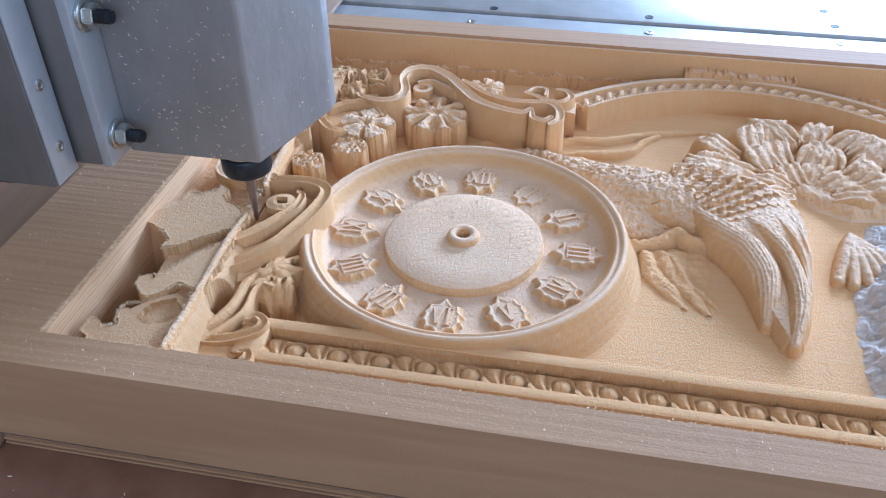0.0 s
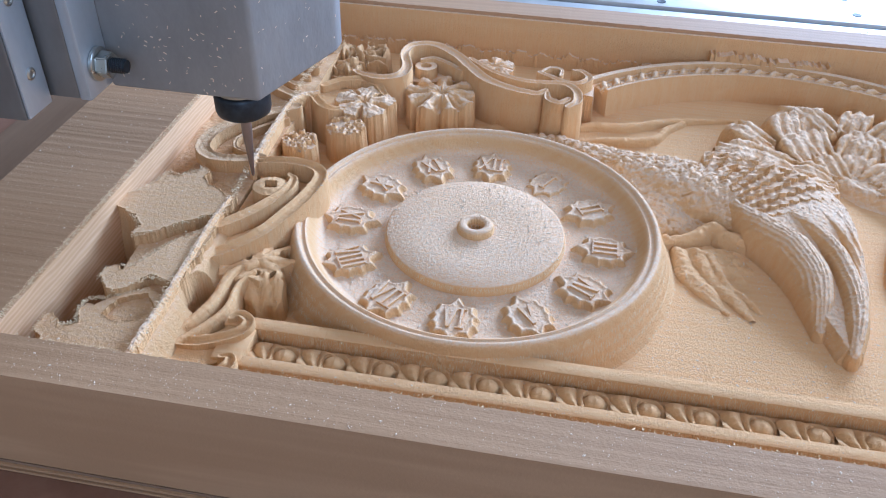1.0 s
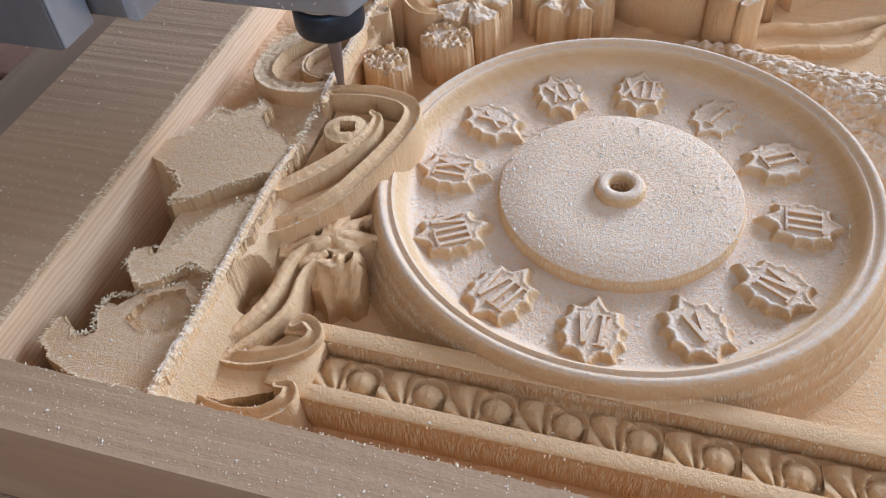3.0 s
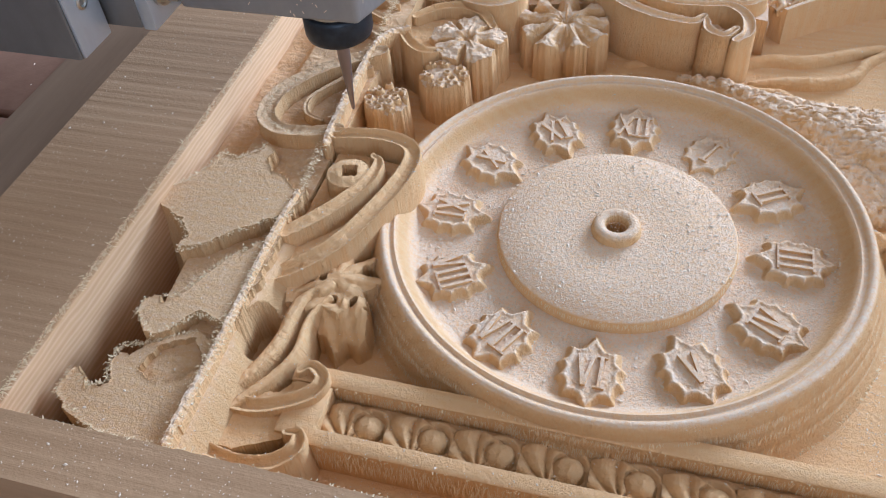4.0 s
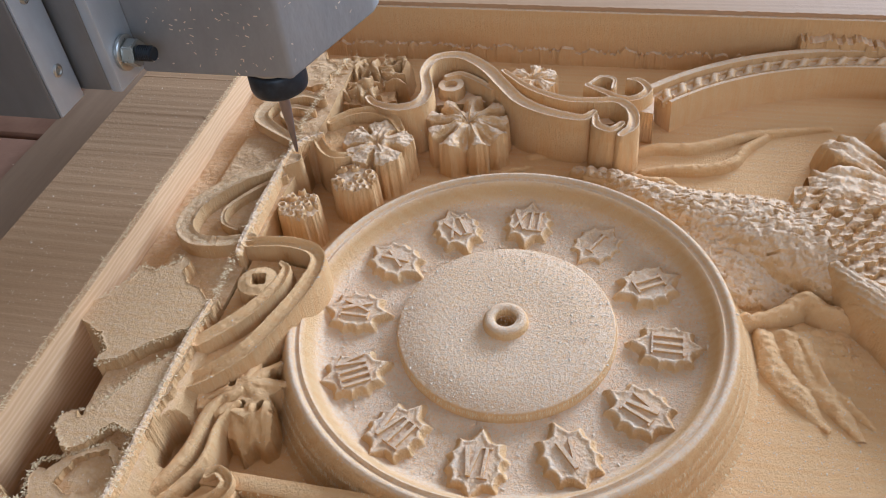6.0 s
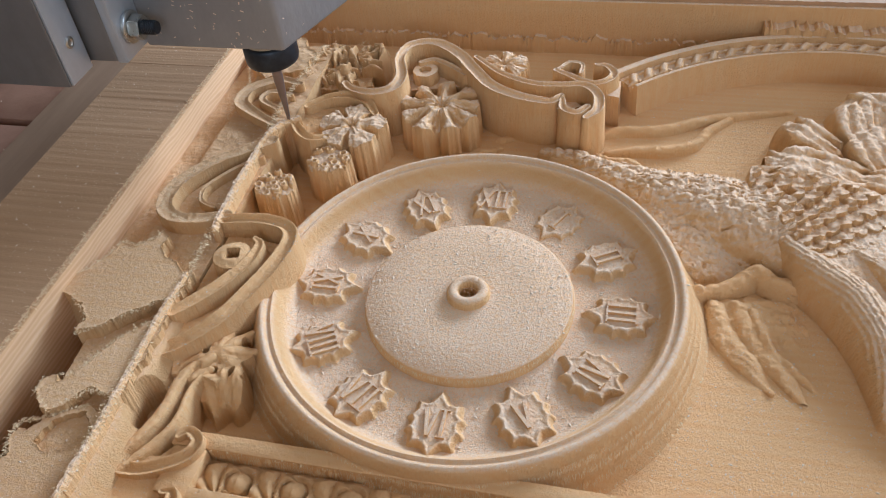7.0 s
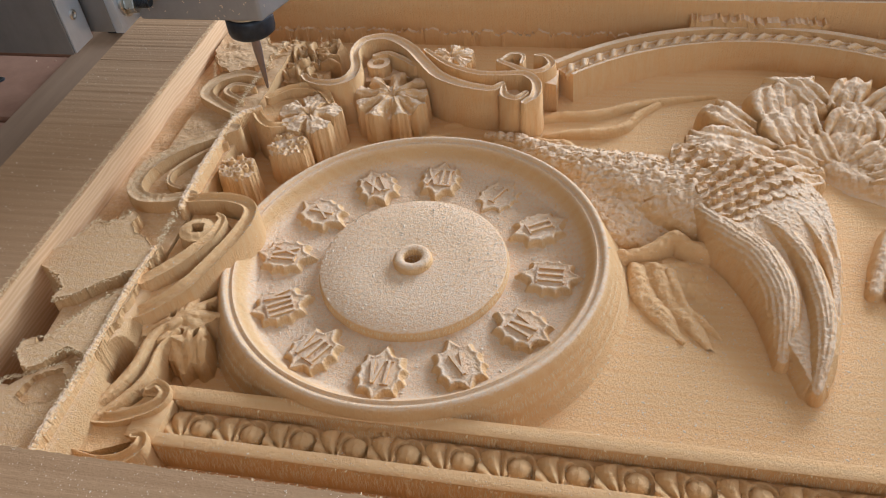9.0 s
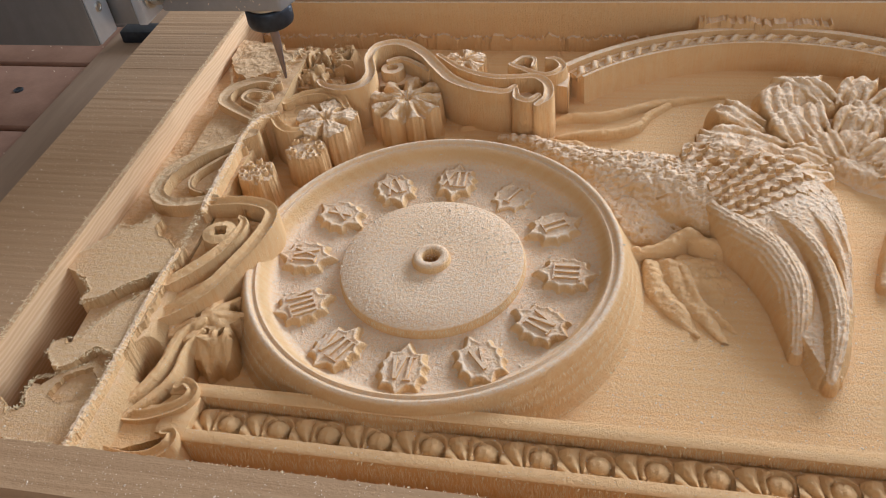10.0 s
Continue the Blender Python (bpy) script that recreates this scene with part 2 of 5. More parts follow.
def ribbon(X, Y, pts, width, top, lip=0.0012, groove=0.0018, edge=0.0006, per=7):
    """A carved band: flat with raised lips and a shallow groove, with upright walls. Width and top in millimetres along it."""
    d, u, s = along(X, Y, spline(pts, per))
    w = table(u, width) * 0.0005
    h = table(u, top) * 0.001
    body = h - groove * step(w - d, 0.0012, 0.0035) + lip * 0.3 * np.exp(-((w - d - 0.001) / 0.0008) ** 2)
    return np.where(d < w + edge, FLOOR + (body - FLOOR) * step(w + edge - d, 0, edge * 2), FLOOR - 0.001)


def ridge(X, Y, pts, width, top, power=2.0, base=None, per=7):
    """A rounded limb: width and height in millimetres along it; base lets it rest above the floor."""
    line = spline(pts, per)
    out = np.full(X.shape, FLOOR - 0.001)
    m = max(width) * 0.0006
    near = (X > line[:, 0].min() - m) & (X < line[:, 0].max() + m) & (Y > line[:, 1].min() - m) & (Y < line[:, 1].max() + m)
    if not near.any():
        return out
    d, u, s = along(X[near], Y[near], line)
    w = table(u, width) * 0.0005
    h = table(u, top) * 0.001
    h = np.where(h < 0, h * 0.7, h)
    low = FLOOR - 0.001 if base is None else base * (0.0007 if base < 0 else 0.001)
    q = np.clip(1 - (d / w) ** power, 0, 1)
    out[near] = np.where(d < w, low + (h - low) * np.sqrt(q), FLOOR - 0.001)
    return out


def smooth_noise(X, Y, scale, seed=0):
    """Cheap value noise in numpy."""
    rng = np.random.default_rng(seed)
    g = rng.random((64, 64))
    x, y = X * scale + 100.3, Y * scale + 100.7
    i, j = np.floor(x).astype(int), np.floor(y).astype(int)
    u, v = x - i, y - j
    u, v = u * u * (3 - 2 * u), v * v * (3 - 2 * v)
    a, b = g[i % 64, j % 64], g[(i + 1) % 64, j % 64]
    c, d = g[i % 64, (j + 1) % 64], g[(i + 1) % 64, (j + 1) % 64]
    return (a * (1 - u) + b * u) * (1 - v) + (c * (1 - u) + d * u) * v - 0.5


def inside(X, Y, outline):
    """Signed distance to a closed outline in millimetres, positive inside."""
    p = np.array(outline, float) * 0.001
    q = np.vstack([p, p[:1]])
    d, _, _ = along(X, Y, q)
    odd = np.zeros(X.shape, bool)
    for (x0, y0), (x1, y1) in zip(q, q[1:]):
        cross = (y0 > Y) != (y1 > Y)
        xi = x0 + (Y - y0) * (x1 - x0) / (y1 - y0 + 1e-12)
        odd ^= cross & (X < xi)
    return np.where(odd, d, -d)


def relief(name, bounds, res, fn, material, parent, label="", low=None, sharp=38):
    """One carved piece over a stretch of the plan (millimetres), as a fine net of heights."""
    low = FLOOR if low is None else low
    x0, x1, y0, y1 = [v * 0.001 for v in bounds]
    xs, ys = np.arange(x0, x1, res * 0.001), np.arange(y0, y1, res * 0.001)
    X, Y = np.meshgrid(xs, ys)
    Z = fn(X, Y)
    on = Z > low + 0.0002
    Z = np.maximum(Z, low - 0.0006)
    keep = on[:-1, :-1] | on[1:, :-1] | on[:-1, 1:] | on[1:, 1:]
    idx = np.arange(X.size).reshape(X.shape)
    f = np.stack([idx[:-1, :-1][keep], idx[:-1, 1:][keep], idx[1:, 1:][keep], idx[1:, :-1][keep]], 1)
    used, inv = np.unique(f, return_inverse=True)
    f = inv.reshape(f.shape)
    co = np.stack([X.ravel()[used], Y.ravel()[used], Z.ravel()[used]], 1)
    mesh = bpy.data.meshes.new(name)
    mesh.vertices.add(len(co))
    mesh.vertices.foreach_set("co", co.astype(np.float32).ravel())
    mesh.loops.add(f.size)
    mesh.loops.foreach_set("vertex_index", f.astype(np.int32).ravel())
    mesh.polygons.add(len(f))
    mesh.polygons.foreach_set("loop_start", np.arange(0, f.size, 4, dtype=np.int32))
    mesh.update(calc_edges=True)
    mesh.materials.append(material)
    mesh.shade_smooth()
    mesh.set_sharp_from_angle(angle=radians(sharp))
    HEIGHTS.append((x0, x1, y0, y1, fn))
    return tagged(adopt(new(name, mesh), parent), label)


def height(X, Y):
    """The height of the carved panel at places of the plan."""
    Z = np.where((X < -0.172) & (Y < -0.040), -0.0385, FLOOR)
    r = np.hypot(X, Y)
    rail = (X < -0.201) | (Y < -0.155) | (Y > 0.264)
    Z = np.where(rail, TOP, Z)
    Z = np.where(r < 0.106, np.interp(r, [0, 0.0515, 0.052, 0.088, 0.0945, 0.0985, 0.106], [-0.0042, -0.0042, -0.0102, -0.0096, -0.0056, 0.0008, 0.003]), Z)
    Z = np.where((X > -0.1) & (Y < -0.1) & (Y > -0.131), np.where((Y < -0.107) & (Y > -0.1245), -0.008, -0.003), Z)
    for x0, x1, y0, y1, fn in HEIGHTS:
        m = (X > x0) & (X < x1) & (Y > y0) & (Y < y1)
        if m.any():
            Z[m] = np.maximum(Z[m], fn(X[m], Y[m]))
    return Z


# ---- the machine's surroundings, closed by an unseen added room ----
def shell():
    """Unseen plain walls, floor and ceiling, added to close the place and bounce its light, with three window openings.
    """
    def wall(name, bm, mat, label):
        tagged(part(name, bm, mat, None, label, 0), "", "wall", "", "structure")
    tagged(part("floor", box(-3, 3, -3, 2.6, -0.95, -0.85), CONCRETE, None, "grey concrete workshop floor"), "", "floor", "", "structure")
    tagged(part("ceiling", box(-3, 3, -3, 2.6, 2.3, 2.4), BOUNCE_WALL, None, "unseen cream ceiling added for bounced light"), "", "ceiling", "", "structure")
    wall("wall_west", box(-3.1, -3, -3, 2.6, -0.85, 2.3), BOUNCE_WALL, "unseen cream wall added for bounced light")
    # this opening is made up, for the front fill lamp
    for x0, x1, z0, z1 in ((-3, 0.05, -0.85, 2.3), (1.75, 3, -0.85, 2.3), (0.05, 1.75, -0.85, 0.6), (0.05, 1.75, 1.9, 2.3)):
        wall("wall_south", box(x0, x1, -3.1, -3, z0, z1), BOUNCE_WALL, "unseen cream wall with an opening, added for bounced light")
    for nm, y0, y1, z0, z1 in (("wall_east", -3, -0.4, -0.85, 2.3), ("wall_east", 1.2, 2.6, -0.85, 2.3), ("wall_east", -0.4, 1.2, -0.85, 0.55), ("wall_east", -0.4, 1.2, 1.85, 2.3)):
        wall(nm, box(3.0, 3.1, y0, y1, z0, z1), BOUNCE_WALL, "unseen cream wall with an opening, added for bounced light")
    for nm, x0, x1, z0, z1 in (("wall_north", -3, 0.3, -0.85, 2.3), ("wall_north", 2.3, 3, -0.85, 2.3), ("wall_north", 0.3, 2.3, -0.85, 0.45), ("wall_north", 0.3, 2.3, 1.85, 2.3)):
        wall(nm, box(x0, x1, 2.5, 2.6, z0, z1), BOUNCE_WALL, "unseen cream wall with an opening, added for bounced light")


def machine_bed():
    bed = root("machine_bed", 0, 0.1, -0.075, "dusty brown board machine bed with long T-slots", "machine bed")
    edges = (-0.75, 0.066, 0.168, 0.27, 0.345)
    for y0, y1 in zip(edges, edges[1:]):
        part("bed_board", box(-1.1, 1.3, y0 + 0.0035, y1 - 0.0035, -0.070, -0.047, 0.0015), BED, bed, "reddish brown board strip")
    part("slot_floor", box(-1.1, 1.3, -0.75, 0.345, -0.076, -0.0665), GROOVE, bed, "dark slots between the boards")
    for x, y in ((-0.43, 0.225), (-0.52, 0.12), (-0.60, 0.30), (-0.42, 0.02)):
        part("bed_screw", lathe([(0.0045, -0.001), (0.0045, 0.0006), (0.0035, 0.0012), (0.002, 0.0005), (0, 0.0003)], 16, (x, y, -0.047)), BLACK, bed)


def machine_frame():
    frame_ob = root("machine_stand", 0.1, 0.1, -0.85, "grey welded steel stand under the machine bed", "machine stand")
    for y0, y1 in ((-0.72, -0.64), (0.26, 0.34), (0.56, 0.64)):
        part("beam", box(-1.0, 1.3, y0, y1, -0.16, -0.0762 if y0 < 0.5 else -0.0612, 0.004), BRACKET, frame_ob)
    for x in (-0.95, 1.25):
        for y in (-0.68, 0.60):
            part("leg", box(x - 0.05, x + 0.05, y - 0.05, y + 0.05, -0.85, -0.16, 0.004), BRACKET, frame_ob)
        part("cross_beam", box(x - 0.04, x + 0.04, -0.63, 0.55, -0.24, -0.16, 0.004), BRACKET, frame_ob)


def rail_plate():
    plate = root("rail_plate", 0.2, 0.46, -0.0612, "dusty pale aluminium rail plate with countersunk screws", "machine plate")
    part("near_strip", box(-1.0, 1.6, 0.36, 0.495, -0.061, -0.052, 0.001), PLATE, plate)
    part("far_strip", box(-1.0, 1.6, 0.502, 0.66, -0.061, -0.050, 0.001), PLATE, plate)
    part("groove", box(-1.0, 1.6, 0.495, 0.502, -0.061, -0.057), BRIGHT, plate, "shiny groove between the strips")
    part("red_edge", box(-1.0, 1.6, 0.66, 0.70, -0.061, -0.040, 0.002), RED, plate, "red painted edge")
    for x, y in ((0.13, 0.475), (0.335, 0.482), (-0.07, 0.47), (0.54, 0.49)):
        part("screw", lathe([(0.0055, 0), (0.0055, 0.0008), (0.003, 0.0011), (0.002, 0.0002), (0, 0)], 20, (x, y, -0.052)), STEEL, plate)
    for x, y in ((0.13, 0.515), (0.335, 0.525), (-0.05, 0.51), (0.33, 0.57), (0.55, 0.53)):
        part("screw_hole", lathe([(0.0048, 0), (0.0048, 0.0006), (0.003, 0.0003), (0, 0.0002)], 20, (x, y, -0.050)), GROOVE, plate)


def spoil_boards():
    a = root("spoil_board", -0.297, 0.1, -0.047, "brown wooden support board under the panel", "board")
    part("board", box(-0.378, -0.23, -0.19, 0.62, -0.0468, -0.0415, 0.001), BOARD, a)
    part("offcut", box(-0.362, -0.282, 0.30, 0.318, -0.0415, -0.030, 0.001), BLACK, a, "small dark clamp foot")
    b = root("plywood_sheet", 0.2, 0.05, -0.047, "thin layered plywood sheet beneath the panel", "plywood")
    for k in range(4):
        part("ply", box(-0.2285 - 0.0004 * (k % 2), 0.77, -0.1795 + 0.0012 * (k % 2), 0.292, -0.0466 + 0.0017 * k, -0.0466 + 0.0017 * (k + 1) - 0.0002), BOARD if k % 2 else SLAB, b)


shell()
machine_bed()
machine_frame()
rail_plate()
spoil_boards()

# ---- the carved panel ----
PANEL = root("carved_clock_panel", 0.2, 0.05, -0.0397, "pale wooden slab half carved with a clock and birds", "wood carving")


def rails():
    part("panel_floor", box(-0.172, 0.70, -0.157, 0.266, -0.0395, FLOOR), WOOD_CLEAN_SHADED, PANEL, "pale milled background")
    part("corner_floor", box(-0.203, -0.172, -0.040, 0.266, -0.0395, FLOOR), WOOD_CLEAN_SHADED, PANEL, "pale milled background")
    part("trench_floor", box(-0.203, -0.172, -0.157, -0.040, -0.0395, -0.0385), WOOD_ROUGH, PANEL, "floor of the deep cut along the rail")

    def rail(name, bounds, ragged):
        """A rail of the slab with a slightly uneven inner wall."""
        x0, x1, y0, y1 = bounds
        bm = bmesh.new()
        bmesh.ops.create_cube(bm, size=1, matrix=Matrix.Translation(((x0 + x1) / 2, (y0 + y1) / 2, (TOP - 0.0395) / 2)) @ Matrix.Diagonal((x1 - x0, y1 - y0, TOP + 0.0395, 1)))
        long_x = x1 - x0 > y1 - y0
        cuts = [e for e in bm.edges if abs((e.verts[0].co - e.verts[1].co)[0 if long_x else 1]) > 0.1]
        bmesh.ops.subdivide_edges(bm, edges=cuts, cuts=420 if long_x else 300, use_grid_fill=True)
        for v in bm.verts:
            c = v.co
            if (abs(c.x - ragged) if not long_x else abs(c.y - ragged)) < 1e-5:
                w = noise.noise(Vector((c.x * 220, c.y * 220, c.z * 40))) * 0.0007
                if c.z > 0:
                    c.z += noise.noise(Vector((c.x * 400, c.y * 400, 3))) * 0.0005
                else:
                    w += 0.0022 if ragged < 0 else -0.0022
                if long_x:
                    c.y += w
                else:
                    c.x += w
        return part(name, bm, SLAB, PANEL, "planed outer wood of the slab", 30)
    rail("side_rail", (-0.265, -0.201, -0.155, 0.1540), -0.201)
    rail("side_rail", (-0.265, -0.201, 0.1546, 0.291), -0.201)
    rail("near_rail", (-0.265, 0.76, -0.178, -0.155), -0.155)
    rail("far_rail", (-0.201, 0.76, 0.265, 0.291), 0.265)
    part("end_rail", box(0.70, 0.76, -0.155, 0.265, -0.0395, TOP, 0.001), SLAB, PANEL)
    # the lighter, freshly milled inner faces
    part("side_wall_face", box(-0.2015, -0.1985, -0.1545, 0.2645, -0.0384, TOP - 0.0015, 0.0006), LAYERED, PANEL, "milled inner wall with layered grain")
    part("far_wall_face", box(-0.1985, 0.70, 0.2625, 0.2655, FLOOR, TOP - 0.003, 0.0006), WOOD, PANEL, "milled inner wall with upright tool marks")


rails()


def dial():
    part("dial_rim", lathe([(0.1170, FLOOR - 0.0005), (0.1130, -0.016), (0.1085, -0.006), (0.1060, 0.0000), (0.1050, 0.0022), (0.1036, 0.0034), (0.1022, 0.0032), (0.1012, 0.0018), (0.1004, 0.0010), (0.0996, 0.0012), (0.0986, 0.0020), (0.0976, 0.0014), (0.0962, -0.0012), (0.0940, -0.0050), (0.0912, -0.0080), (0.088, -0.0096), (0.080, -0.0102), (0.050, -0.0102)], 360, (0.0004, 0.0012, 0)), WOOD, PANEL, "turned rim of the clock face", 60)
    disc = part("centre_disc", lathe([(0.0527, -0.0105), (0.0521, -0.006), (0.0518, -0.0050), (0.0510, -0.0044), (0.030, -0.0042), (0.0045, -0.0042)], 256), WOOD_DISC, PANEL, "smooth raised disc", 50)
    part("hub_ring", lathe([(0.0110, -0.0045), (0.0106, -0.002), (0.0094, -0.0002), (0.0078, 0.0002), (0.0056, -0.0002), (0.0048, -0.0014), (0.0046, -0.014), (0, -0.014)], 64), WOOD, disc, "raised ring round the spindle hole", 50)


dial()


def badge_outline():
    """The scalloped plaque under a numeral: cusps joined by hollow arcs; its long axis is x."""
    cusps = [(0, 18.4), (42, 15.4), (74, 13.6), (106, 13.6), (138, 15.4), (180, 18.4), (222, 15.4), (254, 13.6), (286, 13.6), (318, 15.4)]
    out = []
    for (a, r), (b, q) in zip(cusps, cusps[1:] + [(360, 18.4)]):
        for k in range(8):
            u = k / 8
            rr = r + (q - r) * u - (4.6 if b - a > 35 else 2.2) * math.sin(math.pi * u) ** 0.8
            t = radians(a + (b - a) * u)
            out.append((0.95 * rr * math.cos(t), 0.90 * rr * math.sin(t)))
    return out


def bar(bm, x0, y0, x1, y1, w, z0, z1):
    """A slender raised bar between two places."""
    d = Vector((x1 - x0, y1 - y0, 0))
    n = Vector((-d.y, d.x, 0)).normalized() * w / 2
    a, b = Vector((x0, y0, 0)), Vector((x1, y1, 0))
    low = [bm.verts.new((*(p + s * n * 1.15).xy, z0)) for p, s in ((a, -1), (b, -1), (b, 1), (a, 1))]
    top = [bm.verts.new((*(p + s * n * 1.0).xy, z1)) for p, s in ((a, -1), (b, -1), (b, 1), (a, 1))]
    for k in range(4):
        j = (k + 1) % 4
        bm.faces.new((low[k], low[j], top[j], top[k]))
    bm.faces.new(top)


def numerals():
    words = {1: "I", 2: "II", 3: "III", 4: "IV", 5: "V", 6: "VI", 7: "VII", 8: "VIII", 9: "IX", 10: "X", 11: "XI", 12: "XII"}
    widths = {"I": 4.4, "V": 7.4, "X": 7.6}
    outline = badge_outline()

    def badge(X, Y):
        """Sloping ragged sides, a flat top and a thin raised lip along the edge."""
        d = inside(X, Y, outline) + 0.0004 * smooth_noise(X, Y, 900, 33)
        top = -0.0067 + 0.0006 * np.exp(-((d - 0.0012) / 0.0009) ** 2) + 0.00035 * smooth_noise(X, Y, 1500, 34)
        return np.where(d > -0.0026, -0.0104 + (top + 0.0104) * step(d, -0.0026, 0.0009), FLOOR)
    first = relief("numeral_plaque", (-22, 22, -18, 18), 0.4, badge, WOOD, PANEL, "scalloped raised plaque", -0.0105)
    HEIGHTS.pop()
    for hour, word in words.items():
        a = radians(90 - 30 * hour)
        low = -0.0082 if hour == 1 else -0.0060
        m = Matrix.Translation((0.0752 * math.cos(a), 0.0752 * math.sin(a), 0)) @ Matrix.Rotation(a, 4, 'Z')
        plaque = first
        if hour > 1:
            plaque = first.copy()
            scene.collection.objects.link(plaque)
        plaque.matrix_basis = Matrix.Translation((0, 0, low + 0.0060)) @ m
        # letters stand across the long axis, their feet towards the rim in the lower half
        bm = bmesh.new()
        flip = 1 if hour in (4, 5, 6, 7, 8) else -1
        total = sum(widths[c] for c in word)
        s = 0.001 * min(1.0, 18.5 / total)
        pos = -total / 2
        z0, z1 = low - 0.0010, low + 0.0007
        H = 7.0
        for c in word:
            w = widths[c]
            mid, lo, hi = pos + w / 2, pos + 1.0, pos + w - 1.0
            if c == "I":
                strokes = [(mid, -H, mid, H, 1.4), (lo - 0.9, H, hi + 0.9, H, 0.8), (lo - 0.9, -H, hi + 0.9, -H, 0.8)]
            elif c == "V":
                strokes = [(lo, H, mid, -H, 1.8), (hi, H, mid, -H, 1.3)]
            else:
                strokes = [(lo, H, hi, -H, 1.8), (hi, H, lo, -H, 1.3)]
            for k, (xa, ya, xb, yb, t) in enumerate(strokes):
                # across -> y of the plaque, up -> x of the plaque
                bar(bm, -ya * 0.001 * flip, xa * s * flip, -yb * 0.001 * flip, xb * s * flip, t * 0.001, z0, z1 - 0.00006 * k)
            pos += w
        bmesh.ops.recalc_face_normals(bm, faces=bm.faces)
        letters = part("numeral", bm, WOOD, None, "raised Roman numeral " + word, 30)
        letters.parent = plaque
        letters.matrix_basis = Matrix.Translation((0, 0, -0.0060 - low))


numerals()


def near_moulding():
    """The straight border in front of the dial: two fillets with a channel of beads and leaves between."""
    def fillet(name, x0, x1, y0, y1, top):
        bm = box(x0, x1, y0, y1, FLOOR - 0.0004, top, 0.0008)
        return part(name, bm, WOOD_CLEAN_SHADED, PANEL)
    fillet("back_fillet", -0.111, 0.70, -0.1065, -0.0985, -0.0025)
    fillet("front_fillet", -0.098, 0.70, -0.1315, -0.1245, -0.0030)
    fillet("end_fillet", -0.109, -0.0935, -0.1290, -0.1065, -0.0028)
    fillet("channel_floor", -0.0935, 0.70, -0.1245, -0.1065, -0.0112)

    def motif(X, Y):
        # a plump ball, with a fan of grooved leaves sweeping up to it from the last one
        x, y = X * 1000, Y * 1000
        fan = np.arctan2(y + 10, x + 5.5)
        rib = np.abs(np.sin(fan * 5.0 + 0.5 * np.hypot(x + 5.5, y + 10) / 10)) ** 0.8
        reach = np.hypot((x + 9) / 12.5, (y + 1.5) / 9.6)
        Z = -0.0112 + 0.0036 * np.clip(1 - reach ** 3, 0, 1) ** 0.5 + 0.0026 * (rib - 0.5) * step(1.05 - reach, 0, 0.35)
        ring = np.hypot(x - 0.6, (y + 0.2) * 0.98)
        Z = np.maximum(Z, -0.0112 + 0.0018 * np.exp(-((ring - 7.2) / 1.5) ** 2) * step(y, -4, 2))
        d = np.hypot(x - 0.6, (y + 1.2) * 1.02)
        Z = np.where(d < 5.8, np.maximum(np.minimum(Z, -0.0088), -0.0110 + 0.00088 * np.sqrt(np.clip(5.8 ** 2 - d * d, 0, 99))), Z)
        return np.where(np.abs(y) < 8.9, Z + 0.0006 * smooth_noise(X, Y, 600, 3), FLOOR)
    first = relief("bead_and_leaf", (-17.2, 8.2, -9.2, 9.2), 0.4, motif, WOOD_CLEAN_SHADED, PANEL, "carved ball with sweeping leaves", -0.0118)
    HEIGHTS.pop()
    first.matrix_basis = pose(-0.0772, -0.1155, 0)
    for k in range(1, 30):
        ob = first.copy()
        scene.collection.objects.link(ob)
        ob.matrix_basis = pose(-0.0772 + 0.0250 * k, -0.1155, 0)


near_moulding()


